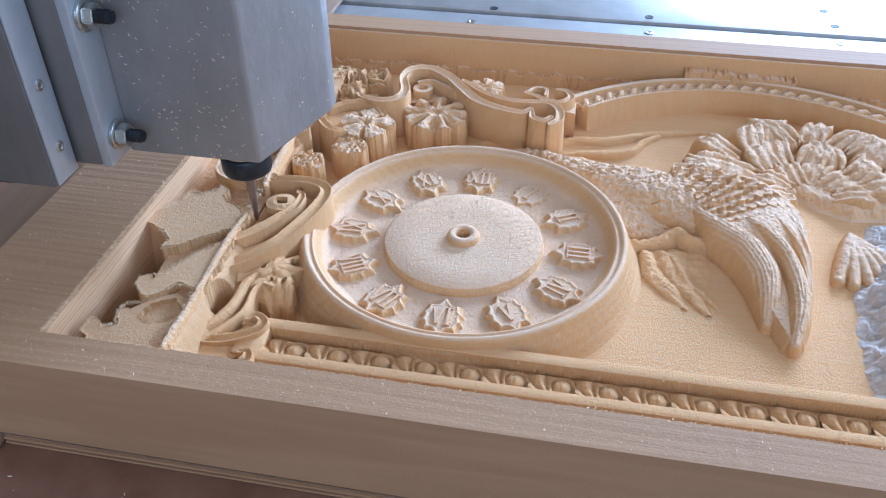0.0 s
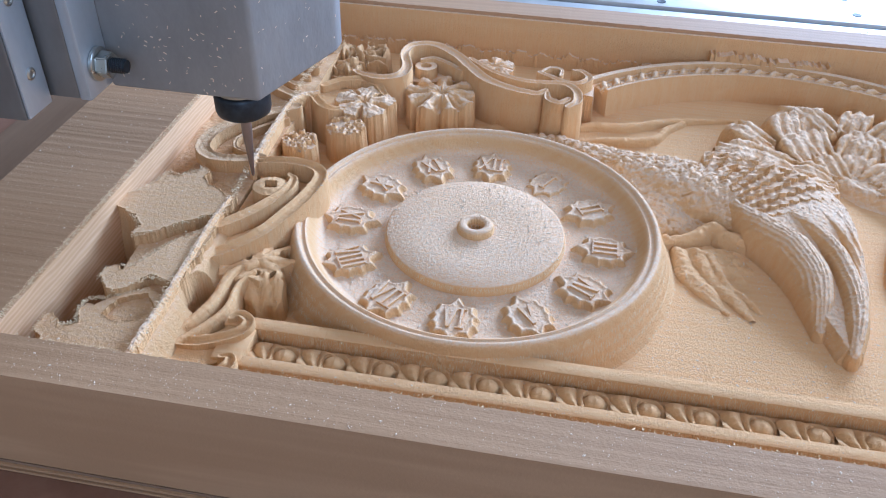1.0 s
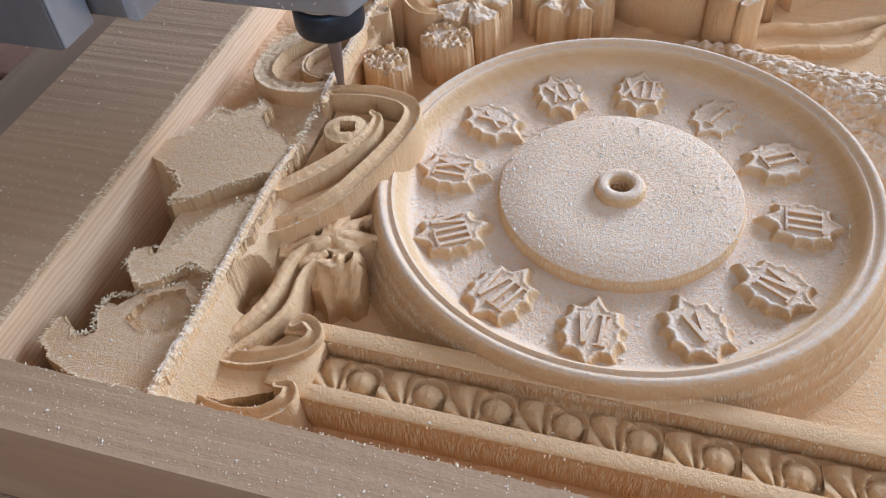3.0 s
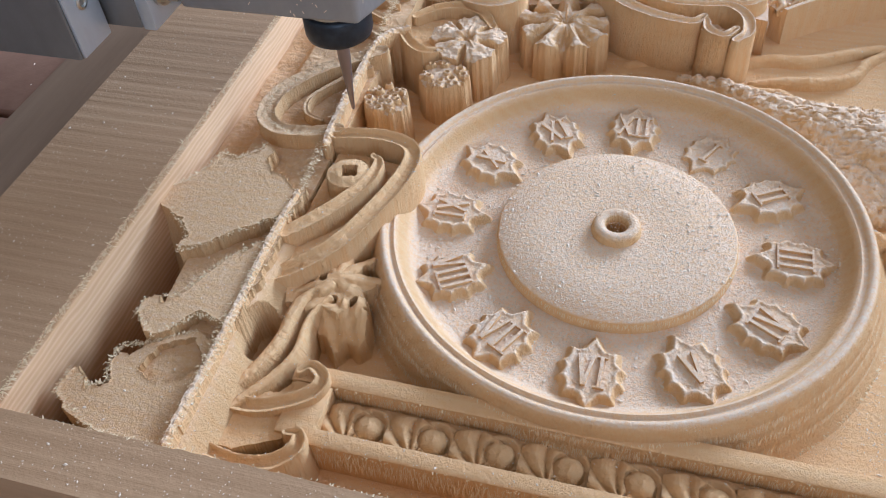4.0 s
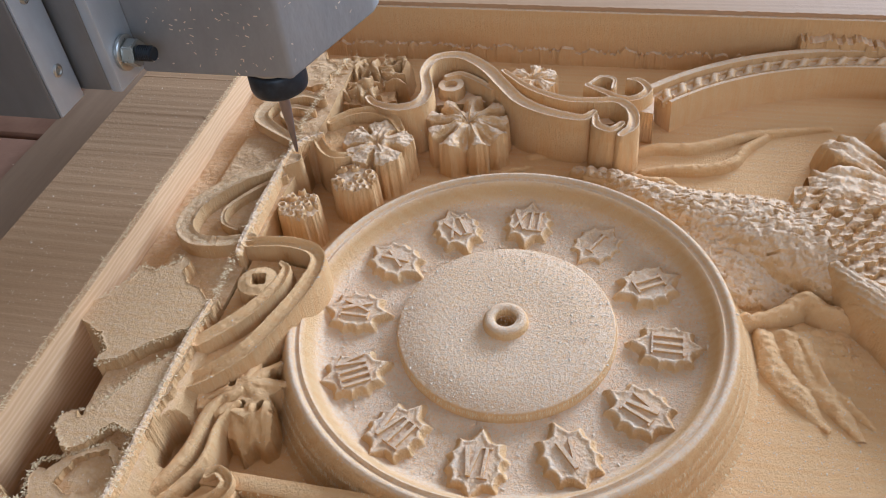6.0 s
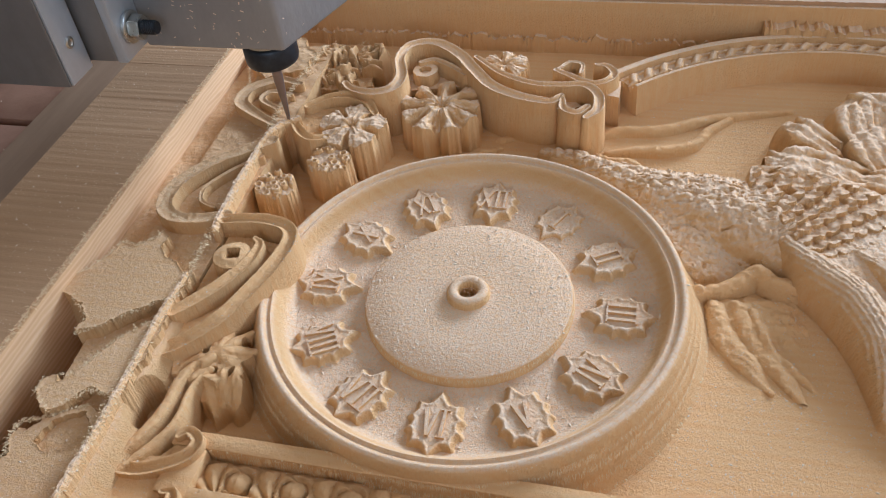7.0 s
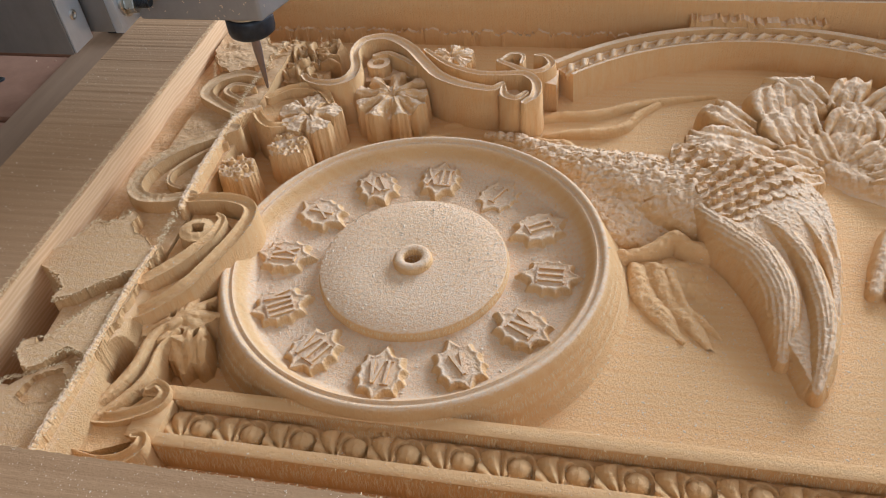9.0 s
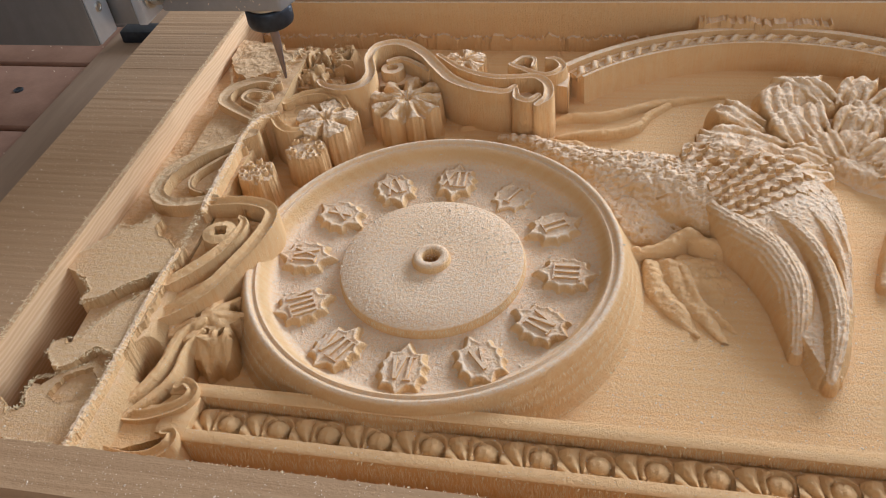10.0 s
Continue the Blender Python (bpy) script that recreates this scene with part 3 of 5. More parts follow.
def arch():
    """The great curved border behind the birds."""
    cx, cy = 0.195, 0.0585

    def band(name, prof, mat, a0=46, a1=134):
        bm = bmesh.new()
        rows = []
        for k in range(181):
            a = radians(a0 + (a1 - a0) * k / 180)
            rows.append([bm.verts.new((cx + r * math.cos(a), cy + r * math.sin(a), z)) for r, z in prof])
        for p, q in zip(rows, rows[1:]):
            for j in range(len(prof) - 1):
                bm.faces.new((p[j], p[j + 1], q[j + 1], q[j]))
        bm.faces.new(rows[0])
        bm.faces.new(rows[-1][::-1])
        bmesh.ops.recalc_face_normals(bm, faces=bm.faces)
        return part(name, bm, mat, PANEL, "curved milled border", 35)
    band("arch_border", [(0.1765, FLOOR - 0.0004), (0.1772, 0.0), (0.1776, 0.0008), (0.1786, 0.0012), (0.1800, 0.0006), (0.1808, -0.0022), (0.1942, -0.0022), (0.1950, 0.0016), (0.1960, 0.0022), (0.1990, 0.0020), (0.2003, 0.0005), (0.2010, FLOOR - 0.0004)], WOOD)

    def twist(X, Y):
        Z = ridge(X, Y, [(-6.5, -4), (-2, -3), (2, 2.4), (6.5, 4)], [2.4, 6, 6, 2.4], [-4.5, -0.8, -0.6, -4.5], 2.0, -7)
        Z = np.maximum(Z, ridge(X, Y, [(-5.5, 3), (-2, 3.4), (0, 1.8)], [1.6, 3, 1.4], [-5, -2.4, -4.4], 2.0, -7))
        return np.maximum(Z, ridge(X, Y, [(5.5, -3), (2, -3.4), (0, -1.8)], [1.6, 3, 1.4], [-5, -2.4, -4.4], 2.0, -7))
    first = relief("arch_leaf", (-7, 7, -6, 6), 0.45, twist, WOOD, PANEL, "small twisted carved leaf", -0.0062)
    HEIGHTS.pop()
    for k in range(24):
        a = radians(49 + 3.62 * k)
        m = pose(cx + 0.1878 * math.cos(a), cy + 0.1875 * math.sin(a), 0.0016, 0, 0, 49 + 3.62 * k - 90)
        if k == 0:
            first.matrix_basis = m
        else:
            ob = first.copy()
            scene.collection.objects.link(ob)
            ob.matrix_basis = m


arch()


# ---- left edge: rough-cut plateaus ----
def far_ledge():
    def ledge(X, Y):
        comb = 0.005 * smooth_noise(X, Y * 0, 170, 95) + 0.004 * smooth_noise(X, Y * 0, 620, 96)
        Z = np.where(Y > 0.2590 + 0.0012 * smooth_noise(X, Y * 0, 300, 97), -0.010 + comb, FLOOR - 0.001)
        thick = (X > 0.150) & (X < 0.243) & (Y > 0.2535 + 0.0015 * smooth_noise(X, Y * 0, 260, 98))
        return np.where(thick, 0.006 + comb, Z)
    relief("far_wall_ledge", (-198, 420, 251, 263), 0.6, ledge, WOOD, PANEL, "ragged combed step along the far wall")


far_ledge()


def plateaus():
    def wobble(X, Y, seed):
        return 0.0022 * smooth_noise(X, Y, 150, seed + 2) + 0.0013 * smooth_noise(X, Y, 360, seed) + 0.0008 * smooth_noise(X, Y, 900, seed + 1)

    def slab_piece(outline, top, holes=(), seed=1):
        def fn(X, Y):
            d = inside(X, Y, outline) + wobble(X, Y, seed)
            for hole in holes:
                d = np.minimum(d, -inside(X, Y, hole) + wobble(X, Y, seed + 5))
            lip = 0.0007 * np.exp(-(np.clip(d, 0, 1) / 0.0009) ** 2)
            Z = top * 0.001 + 0.00012 * smooth_noise(X, Y, 500, seed + 9) + lip
            return np.where(d > -0.0003, FLOOR + (Z - FLOOR) * step(d, -0.0003, 0.0005), FLOOR - 0.001)
        return fn
    relief("upper_plateau", (-203, -133, -68, 12), 0.5, slab_piece([(-200, -30), (-194, -25), (-188, -12), (-186, -3), (-177, -5), (-170, 2), (-167, 7), (-160, 4), (-163, -4), (-156, -10), (-149, -12), (-141, -20), (-136, -19), (-136, -34), (-146, -41), (-150, -46), (-156, -49), (-168, -60), (-177, -66), (-179, -63), (-177, -56), (-184, -48), (-192, -45), (-200, -42)], 12, (), 11), WOOD_ROUGH, PANEL, "flat rough-cut island with torn edges")
    relief("middle_plateau", (-182, -132, -112, -42), 0.5, slab_piece([(-136, -46), (-145, -53), (-156, -65), (-161, -79), (-165, -86), (-170, -91), (-173, -88), (-178, -92), (-178, -99), (-173, -105), (-166, -108), (-160, -105), (-156, -98), (-152, -94), (-148, -95), (-142, -97), (-136, -96)], 11, (), 23), WOOD_ROUGH, PANEL, "flat rough-cut tongue with torn edges")
    relief("lower_plateau", (-196, -130, -155, -98), 0.5, slab_piece([(-192, -128), (-191, -138), (-183, -144), (-168, -150), (-156, -153), (-136, -150), (-137, -122), (-139, -104), (-150, -100), (-160, -104), (-168, -110), (-172, -117), (-177, -113), (-178, -121), (-174, -129), (-180, -133), (-184, -129), (-188, -126)], 8, ([(-164, -121), (-162, -113), (-156, -106), (-150, -104), (-146, -109), (-141, -115), (-147, -123), (-157, -126)],), 31), WOOD_ROUGH, PANEL, "flat rough-cut island with a pocket")
    def pockets(X, Y):
        deep = step(-X - 0.10 * (Y + 0.10), 0.172, 0.180) * step(-Y, 0.040, 0.050)
        back = step(Y, -0.03, -0.02)
        Z = 0.0048 - 0.005 * back + 0.0015 * smooth_noise(X, Y, 90, 4) + 0.0006 * smooth_noise(X, Y, 500, 7) + 0.004 * back * step(X, -0.186, -0.180)
        Z = Z - 0.0400 * deep
        Z = np.where(X > -0.1375, 0.007 - 0.016 * step(X, -0.1375, -0.122), Z)
        hole = np.hypot((X + 0.131) / 0.006, (Y + 0.090) / 0.013)
        Z = Z - 0.020 * step(1.0 - hole, 0, 0.15)
        Z = np.where((X > -0.1375) & ((Y > -0.034) | (X + 0.12 > 0.004 * np.sin(Y * 300))), -0.05, Z)
        return np.where((X > -0.1995) & (Y < 0.214 + 0.004 * smooth_noise(X, Y, 120, 9)), Z, -0.05)
    relief("pocket_floor", (-200, -114, -154, 264), 0.7, pockets, WOOD_ROUGH, PANEL, "half-depth floor between the islands", -0.0385)
    # the torn ridge along the cutter's line
    def torn(X, Y):
        line = [(-137, -150), (-138, -100), (-140, -50), (-139, -22)]
        d, u, s = along(X, Y, spline(line))
        w = 0.0017 + 0.0007 * smooth_noise(X, Y, 130, 8)
        h = 0.0130 + 0.0012 * smooth_noise(X * 0, Y, 60, 5) + 0.0008 * smooth_noise(X, Y, 900, 6) - 1.2 * np.where(s < 0, d, 0)
        return np.where(d < w, h, FLOOR - 0.001)
    relief("torn_ridge", (-146, -130, -153, -16), 0.4, torn, WOOD, PANEL, "torn fibrous ridge left by the cutter")

    def torn_far(X, Y):
        line = [(-139, 12), (-141, 30), (-142, 60), (-143, 90), (-139, 110), (-131, 120)]
        d, u, s = along(X, Y, spline(line))
        w = 0.0017 + 0.0010 * smooth_noise(X, Y, 130, 8)
        h = 0.0135 + 0.0016 * smooth_noise(X * 0, Y, 70, 5) + 0.0010 * smooth_noise(X, Y, 900, 6) - 1.2 * np.where(s < 0, d, 0) - 0.004 * step(u, 0.6, 1.0)
        return np.where(d < w, h, FLOOR - 0.001)
    relief("torn_ridge", (-150, -126, 8, 126), 0.4, torn_far, WOOD, PANEL, "torn fibrous ridge left by the cutter")


plateaus()


# ---- scrolls ----
def scrolls():
    def left_eye(X, Y):
        Z = ribbon(X, Y, [(-137, -64), (-127, -58), (-113, -44), (-103, -22), (-97, -2), (-96, 12), (-102, 20), (-115, 23), (-127, 22), (-138, 21)], [9, 10, 10, 10, 10, 9, 9, 9, 9, 9], [4, 6, 9, 11, 12, 13, 13, 13, 13, 12])
        Z = np.maximum(Z, ribbon(X, Y, [(-137, -44), (-128, -35), (-118, -22), (-111, -8), (-110, 4), (-114, 8)], [8, 9, 9, 8, 6, 4], [10, 11, 12, 13, 13, 13], groove=0.001))
        d = np.hypot(X + 0.1215, (Y + 0.005) * 1.05)
        eye = 0.0135 - 0.0012 * step(d, 0.005, 0.010)
        Z = np.maximum(Z, np.where(d < 0.0105, FLOOR + (eye - FLOOR) * step(0.0112 - d, 0, 0.0010), FLOOR - 0.001))
        hole = np.maximum(np.abs(X + 0.1210 + 0.3 * (Y + 0.005)), np.abs(Y + 0.0045 - 0.2 * (X + 0.121)))
        Z = np.where(hole < 0.0036, FLOOR + 0.018, Z)
        Z = np.maximum(Z, np.where(inside(X, Y, [(-137, -60), (-112, -44), (-100, -15), (-98, 14), (-136, 20)]) > 0, 0.003, FLOOR - 0.001))
        return Z + 0.0004 * smooth_noise(X, Y, 700, 2)
    relief("eye_scroll", (-142, -88, -70, 32), 0.45, left_eye, WOOD_CLEAN_SHADED, PANEL, "carved scroll curling round an eye")

    def stem(X, Y):
        Z = ridge(X, Y, [(-112, -60), (-121, -72), (-122, -90), (-127, -108), (-136, -121), (-141, -130)], [10, 11, 11, 13, 15, 12], [1, 1, 0, -1, -2, -4], 3.0)
        Z = np.maximum(Z, ridge(X, Y, [(-110, -66), (-115, -78), (-114, -95), (-119, -108), (-128, -120), (-138, -134)], [5, 6, 7, 9, 10, 8], [0, -1, -1, -2, -3, -5], 3.0))
        d, u, s = along(X, Y, spline([(-116, -66), (-118, -80), (-118, -94), (-124, -109), (-134, -124)]))
        return np.where(Z > FLOOR, Z - 0.003 * np.exp(-(d / 0.0013) ** 2), Z) + 0.0004 * smooth_noise(X, Y, 700, 12)
    relief("leaf_stem", (-152, -98, -142, -56), 0.45, stem, WOOD_CLEAN_SHADED, PANEL, "grooved carved stem")

    def foot(X, Y):
        Z = ribbon(X, Y, [(-141, -128), (-139, -137), (-130, -142), (-116, -144), (-104, -142), (-97, -136), (-98, -130), (-103, -130)], [8, 8, 7, 7, 8, 8, 6, 4], [-2, -2, -2, -2, -1, 1, 1, 0])
        Z = np.maximum(Z, ribbon(X, Y, [(-130, -121), (-119, -121), (-108, -117), (-100, -112), (-98, -105), (-104, -101), (-108, -104)], [8, 8, 8, 8, 7, 6, 4], [-3, -2, -1, 0, 1, 1, 0]))
        base = inside(X, Y, [(-143, -124), (-140, -138), (-122, -139), (-105, -131), (-99, -122), (-99, -108), (-108, -103), (-114, -112), (-124, -114), (-136, -117)])
        Z = np.maximum(Z, np.where(base > 0, -0.0045, FLOOR - 0.001))
        return Z + 0.0003 * smooth_noise(X, Y, 700, 13)
    relief("foot_scroll", (-148, -88, -152, -94), 0.45, foot, WOOD_CLEAN_SHADED, PANEL, "double foot scroll at the border's end")

    def acanthus(X, Y):
        cx, cy = -0.110, -0.056
        edge = inside(X, Y, [(-128, -73), (-130, -68), (-136, -64), (-130, -60), (-131, -53), (-124, -52), (-119, -42), (-113, -48), (-108, -40), (-104, -47), (-99, -44), (-98, -52), (-91, -55), (-96, -60), (-92, -68), (-101, -69), (-104, -75), (-111, -72), (-118, -77), (-121, -71)]) + 0.0009 * smooth_noise(X, Y, 260, 51)
        plate = -0.0018 + 0.0022 * smooth_noise(X, Y, 150, 52)
        Z = np.where(edge > 0, FLOOR + (plate - FLOOR) * step(edge, 0, 0.0010), FLOOR - 0.001)
        for ang, ln, h in ((12, 19, -1), (52, 18, 0), (95, 19, 0), (140, 17, 0), (178, 20, 0), (212, 18, 0), (330, 17, -2)):
            c, s = math.cos(radians(ang)), math.sin(radians(ang))
            Z = np.maximum(Z, ridge(X, Y, [(-110, -56), (-110 + 0.5 * ln * c, -56 + 0.5 * ln * s), (-110 + ln * c, -56 + ln * s)], [6, 7, 3], [1.0, 0.6 + h, -1.6 + h], 2.0, -4))
        block = inside(X, Y, [(-116, -68), (-95, -62), (-91, -70), (-89, -79), (-94, -83), (-98, -81), (-103, -87), (-108, -82), (-113, -80)]) + 0.0012 * smooth_noise(X * 3, Y * 0.4, 220, 53)
        top = -0.0005 - 0.013 * step(-Y, 0.066, 0.088) - 0.0012 * np.abs(np.sin((X + 0.4 * Y) * 430)) ** 3 + 0.0016 * smooth_noise(X * 2.5, Y * 0.7, 260, 57)
        Z = np.maximum(Z, np.where(block > 0, FLOOR + (top - FLOOR) * step(block, 0, 0.0016), FLOOR - 0.001))
        for hx, hy in ((-99.5, -48), (-106, -41.5), (-119, -51.5), (-108.5, -66.5), (-99.5, -65.5), (-116, -57)):
            Z = np.where(np.hypot(X - hx * 0.001, (Y - hy * 0.001) * 0.75) < 0.0018, FLOOR + 0.008, Z)
        return np.where(Z > FLOOR, Z + 0.0008 * smooth_noise(X, Y, 420, 14), Z)
    relief("acanthus_leaf", (-134, -84, -96, -32), 0.45, acanthus, WOOD_CLEAN_SHADED, PANEL, "pierced acanthus leaf")

    def left_s(X, Y):
        Z = ribbon(X, Y, [(-138, 92), (-150, 82), (-166, 68), (-178, 48), (-178, 30), (-168, 20), (-152, 20), (-138, 25)], [10, 10, 10, 11, 11, 10, 9, 8], [12, 12, 12, 12, 12, 12, 12, 12], groove=0.0006)
        Z = np.maximum(Z, ribbon(X, Y, [(-140, 80), (-152, 67), (-162, 50), (-160, 38), (-150, 33)], [4, 4, 4, 4, 4], [9, 9, 9, 9, 9]))
        fill = inside(X, Y, [(-140, 86), (-170, 60), (-176, 36), (-166, 24), (-140, 27)])
        return np.maximum(Z, np.where(fill > 0, 0.004, FLOOR - 0.001)) + 0.0006 * smooth_noise(X, Y, 500, 16)
    relief("side_scroll", (-192, -130, 10, 100), 0.5, left_s, WOOD_ROUGH, PANEL, "half-cut S-shaped scroll")

    def back_s(X, Y):
        Z = ribbon(X, Y, [(-116, 166), (-108, 156), (-93, 150), (-80, 154), (-77, 168), (-83, 188), (-79, 204), (-64, 210), (-46, 199), (-32, 181), (-18, 165), (0, 156), (20, 153), (27, 160)], [6, 7, 9, 10, 9, 8, 9, 10, 10, 10, 10, 9, 8, 5], [6, 9, 11, 12, 13, 14, 14, 13, 12, 12, 11, 10, 9, 9])
        Z = np.maximum(Z, ribbon(X, Y, [(-70, 192), (-62, 196), (-50, 190), (-38, 180)], [5, 6, 6, 5], [8, 8, 8, 8]))
        d = np.hypot(X + 0.066, Y - 0.186)
        Z = np.maximum(Z, np.where(d < 0.0085, 0.006 - 0.003 * (d < 0.004), FLOOR - 0.001))
        Z = np.maximum(Z, np.where(inside(X, Y, [(-80, 190), (-70, 206), (-46, 196), (-20, 164), (20, 156), (40, 165), (20, 185), (-20, 190), (-40, 180), (-76, 172)]) > 0, -0.002, FLOOR - 0.001))
        return Z + 0.0003 * smooth_noise(X, Y, 700, 17)
    relief("back_scroll", (-124, 44, 140, 220), 0.5, back_s, WOOD, PANEL, "long S-shaped ribbon scroll")

    def back_hooks(X, Y):
        Z = ribbon(X, Y, [(-34, 200), (-14, 182), (8, 172), (26, 172), (40, 173), (49, 163), (50, 148), (44, 140)], [5, 6, 7, 7, 8, 8, 8, 6], [9, 9, 9, 9, 9, 9, 9, 8])
        Z = np.maximum(Z, ribbon(X, Y, [(28, 156), (30, 147), (38, 143), (44, 150)], [5, 7, 7, 5], [9, 9, 9, 9]))
        Z = np.maximum(Z, ribbon(X, Y, [(20, 190), (30, 184), (42, 177), (52, 178), (57, 187), (52, 196), (45, 197)], [5, 6, 7, 7, 7, 6, 4], [8, 8, 8, 9, 9, 9, 9]))
        Z = np.maximum(Z, ribbon(X, Y, [(22, 192), (28, 200), (36, 198), (36, 188)], [4, 4, 4, 4], [8, 8, 8, 8]))
        Z = np.maximum(Z, np.where(inside(X, Y, [(38, 178), (62, 172), (62, 192), (44, 184)]) > 0, 0.001, FLOOR - 0.001))
        return Z + 0.0003 * smooth_noise(X, Y, 700, 18)
    relief("hook_scroll", (-40, 66, 134, 206), 0.5, back_hooks, WOOD, PANEL, "hooked scroll ends beside the arch")


scrolls()


# ---- flowers ----
def flowers():
    def column(h, rim, r, fl=0.0):
        d = (rim - r) * 0.001
        return np.where(d > -0.0006, FLOOR + (h * 0.001 - FLOOR) * step(d, -0.0006, 0.0007), FLOOR - 0.001)

    def blossom(cx, cy, radius, top, petals, seed, slot=0.16, tilt=0.0):
        """A flower milled as an upright block: broad veined petals on top, slots between them, fluted sides."""
        def fn(X, Y):
            x, y = X * 1000 - cx, Y * 1000 - cy
            r, a = np.hypot(x, y), np.arctan2(y, x) + seed * 0.3
            a = a + 0.25 * smooth_noise(np.cos(a), np.sin(a), 1.7, seed + 3)
            ph = a * petals / (2 * np.pi)
            f = np.abs(ph - np.floor(ph) - 0.5) * 2          # 0 on a petal's vein, 1 between petals
            rim = radius * (0.98 - 0.20 * f ** 3 + 0.20 * smooth_noise(np.cos(a), np.sin(a), 2.3, seed)) + 0.45 * np.cos(a * 23) + 0.3 * np.cos(a * 41 + seed)
            q = np.clip(r / rim, 0, 1.2)
            gap = (1 - f) * q * np.pi / petals
            h = top + tilt * y - 2.2 * q ** 2 + 1.3 * np.exp(-(f / 0.22) ** 2) * (1 - 0.5 * q) - 3.2 * np.exp(-(q / 0.16) ** 2)
            h = h - 6.0 * step(slot - gap, 0, slot) * step(q, 0.30, 0.75)
            h = h + 0.35 * np.sin(f * 15 + q * 5) * step(q, 0.2, 0.5) * 0.5
            h = h + 1.8 * smooth_noise(X, Y, 240, seed) + 0.8 * smooth_noise(X, Y, 800, seed + 1)
            return column(h, rim, r)
        return fn

    def berries(cx, cy, radius, top, seed):
        """A fluted block with a cluster of pitted berries on top."""
        rng = random.Random(seed)
        spots = [(rng.uniform(0, 6.283), radius * math.sqrt(rng.uniform(0.0, 0.9)), rng.uniform(2.2, 3.6), rng.uniform(-0.8, 0.8)) for _ in range(30)]

        def fn(X, Y):
            x, y = X * 1000 - cx, Y * 1000 - cy
            r, a = np.hypot(x, y), np.arctan2(y, x)
            rim = radius * (0.94 + 0.16 * smooth_noise(np.cos(a), np.sin(a), 3.3, seed)) + 0.3 * np.cos(a * 11) + 0.2 * np.cos(a * 29 + seed)
            h = np.full(X.shape, top - 2.0) - 3.0 * (r / radius) ** 2
            for sa, sr, size, up in spots:
                d = np.hypot(x - sr * np.cos(sa), y - sr * np.sin(sa)) / size
                h = np.maximum(h, np.where(d < 1, top - 2.5 + up - 2.0 * (sr / radius) ** 2 + 3.2 * np.sqrt(np.clip(1 - d * d, 0, 1)) - 2.8 * np.exp(-(d / 0.42) ** 4), -99))
            return column(h + 0.6 * smooth_noise(X, Y, 700, seed), rim, r)
        return fn
    for name, cx, cy, rad, fn in (("small_fruit", -126, 61, 13, berries(-126, 61, 13, 7, 41)),
                                  ("large_fruit", -103, 91, 15, berries(-103, 91, 15, 4, 45)),
                                  ("large_blossom", -98, 121, 22, blossom(-98, 121, 22, 7, 5, 43, 0.12, 0.05)),
                                  ("open_blossom", -48, 152, 27, blossom(-48, 152, 27, 4, 9, 47, 0.20)),
                                  ("rosette", -16, 200, 17, blossom(-16, 200, 17, 6, 6, 49, 0.14))):
        relief(name, (cx - rad * 1.3, cx + rad * 1.3, cy - rad * 1.3, cy + rad * 1.3), 0.42, fn, WOOD, PANEL, "carved berry cluster on a fluted block" if "fruit" in name else "carved flower with deeply cut petals")

    def curl_leaf(X, Y):
        Z = ribbon(X, Y, [(-134, 118), (-126, 108), (-118, 104), (-110, 108)], [7, 8, 8, 6], [8, 8, 7, 5])
        Z = np.maximum(Z, ribbon(X, Y, [(-132, 138), (-122, 147), (-108, 150), (-94, 144), (-86, 134)], [7, 8, 9, 8, 6], [6, 7, 8, 8, 6]))
        Z = np.maximum(Z, np.where(inside(X, Y, [(-134, 112), (-112, 106), (-88, 134), (-108, 148), (-134, 138)]) > 0, 0.001, FLOOR - 0.001))
        return Z + 0.0005 * smooth_noise(X, Y, 600, 22)
    relief("flower_leaves", (-140, -80, 96, 158), 0.5, curl_leaf, WOOD_CLEAN_SHADED, PANEL, "leaves curling round the blossoms")

    def thicket(X, Y):
        Z = np.full(X.shape, FLOOR - 0.001)
        rng = random.Random(5)
        d = inside(X, Y, [(-151, 212), (-144, 226), (-122, 221), (-108, 204), (-104, 182), (-123, 174), (-140, 172)]) + 0.004 * smooth_noise(X, Y, 150, 91)
        Z = np.where(d > 0, -0.006 + 0.006 * smooth_noise(X, Y, 120, 92), Z)
        for _ in range(46):
            x, y, a = rng.uniform(-148, -106), rng.uniform(176, 220), rng.uniform(0, 6.283)
            ln, w, t = rng.uniform(4, 9), rng.uniform(4, 8), rng.uniform(-3, 7)
            c, s = math.cos(a), math.sin(a)
            Z = np.maximum(Z, ridge(X, Y, [(x - ln * c, y - ln * s), (x + 3 * s, y - 3 * c), (x + ln * c, y + ln * s)], [w * 0.5, w, w * 0.5], [t - 3, t, t - 2], 3.0, -26))
        return Z + np.where(Z > FLOOR, 0.0016 * smooth_noise(X, Y, 420, 24), 0)
    relief("corner_foliage", (-158, -96, 164, 234), 0.5, thicket, WOOD_ROUGH, PANEL, "ragged half-finished corner foliage")

    def far_plateau(X, Y):
        torn = 0.004 * smooth_noise(X, Y, 130, 25) + 0.0020 * smooth_noise(X, Y, 420, 26)
        d = inside(X, Y, [(-197, 192), (-196, 222), (-161, 216), (-146, 196), (-146, 176), (-158, 172), (-171, 163), (-185, 173)]) + torn
        top = 0.0072 + 0.0016 * smooth_noise(X, Y, 140, 29) + 0.0008 * smooth_noise(X, Y, 420, 27) + 0.0010 * np.exp(-(np.clip(d, 0, 1) / 0.001) ** 2)
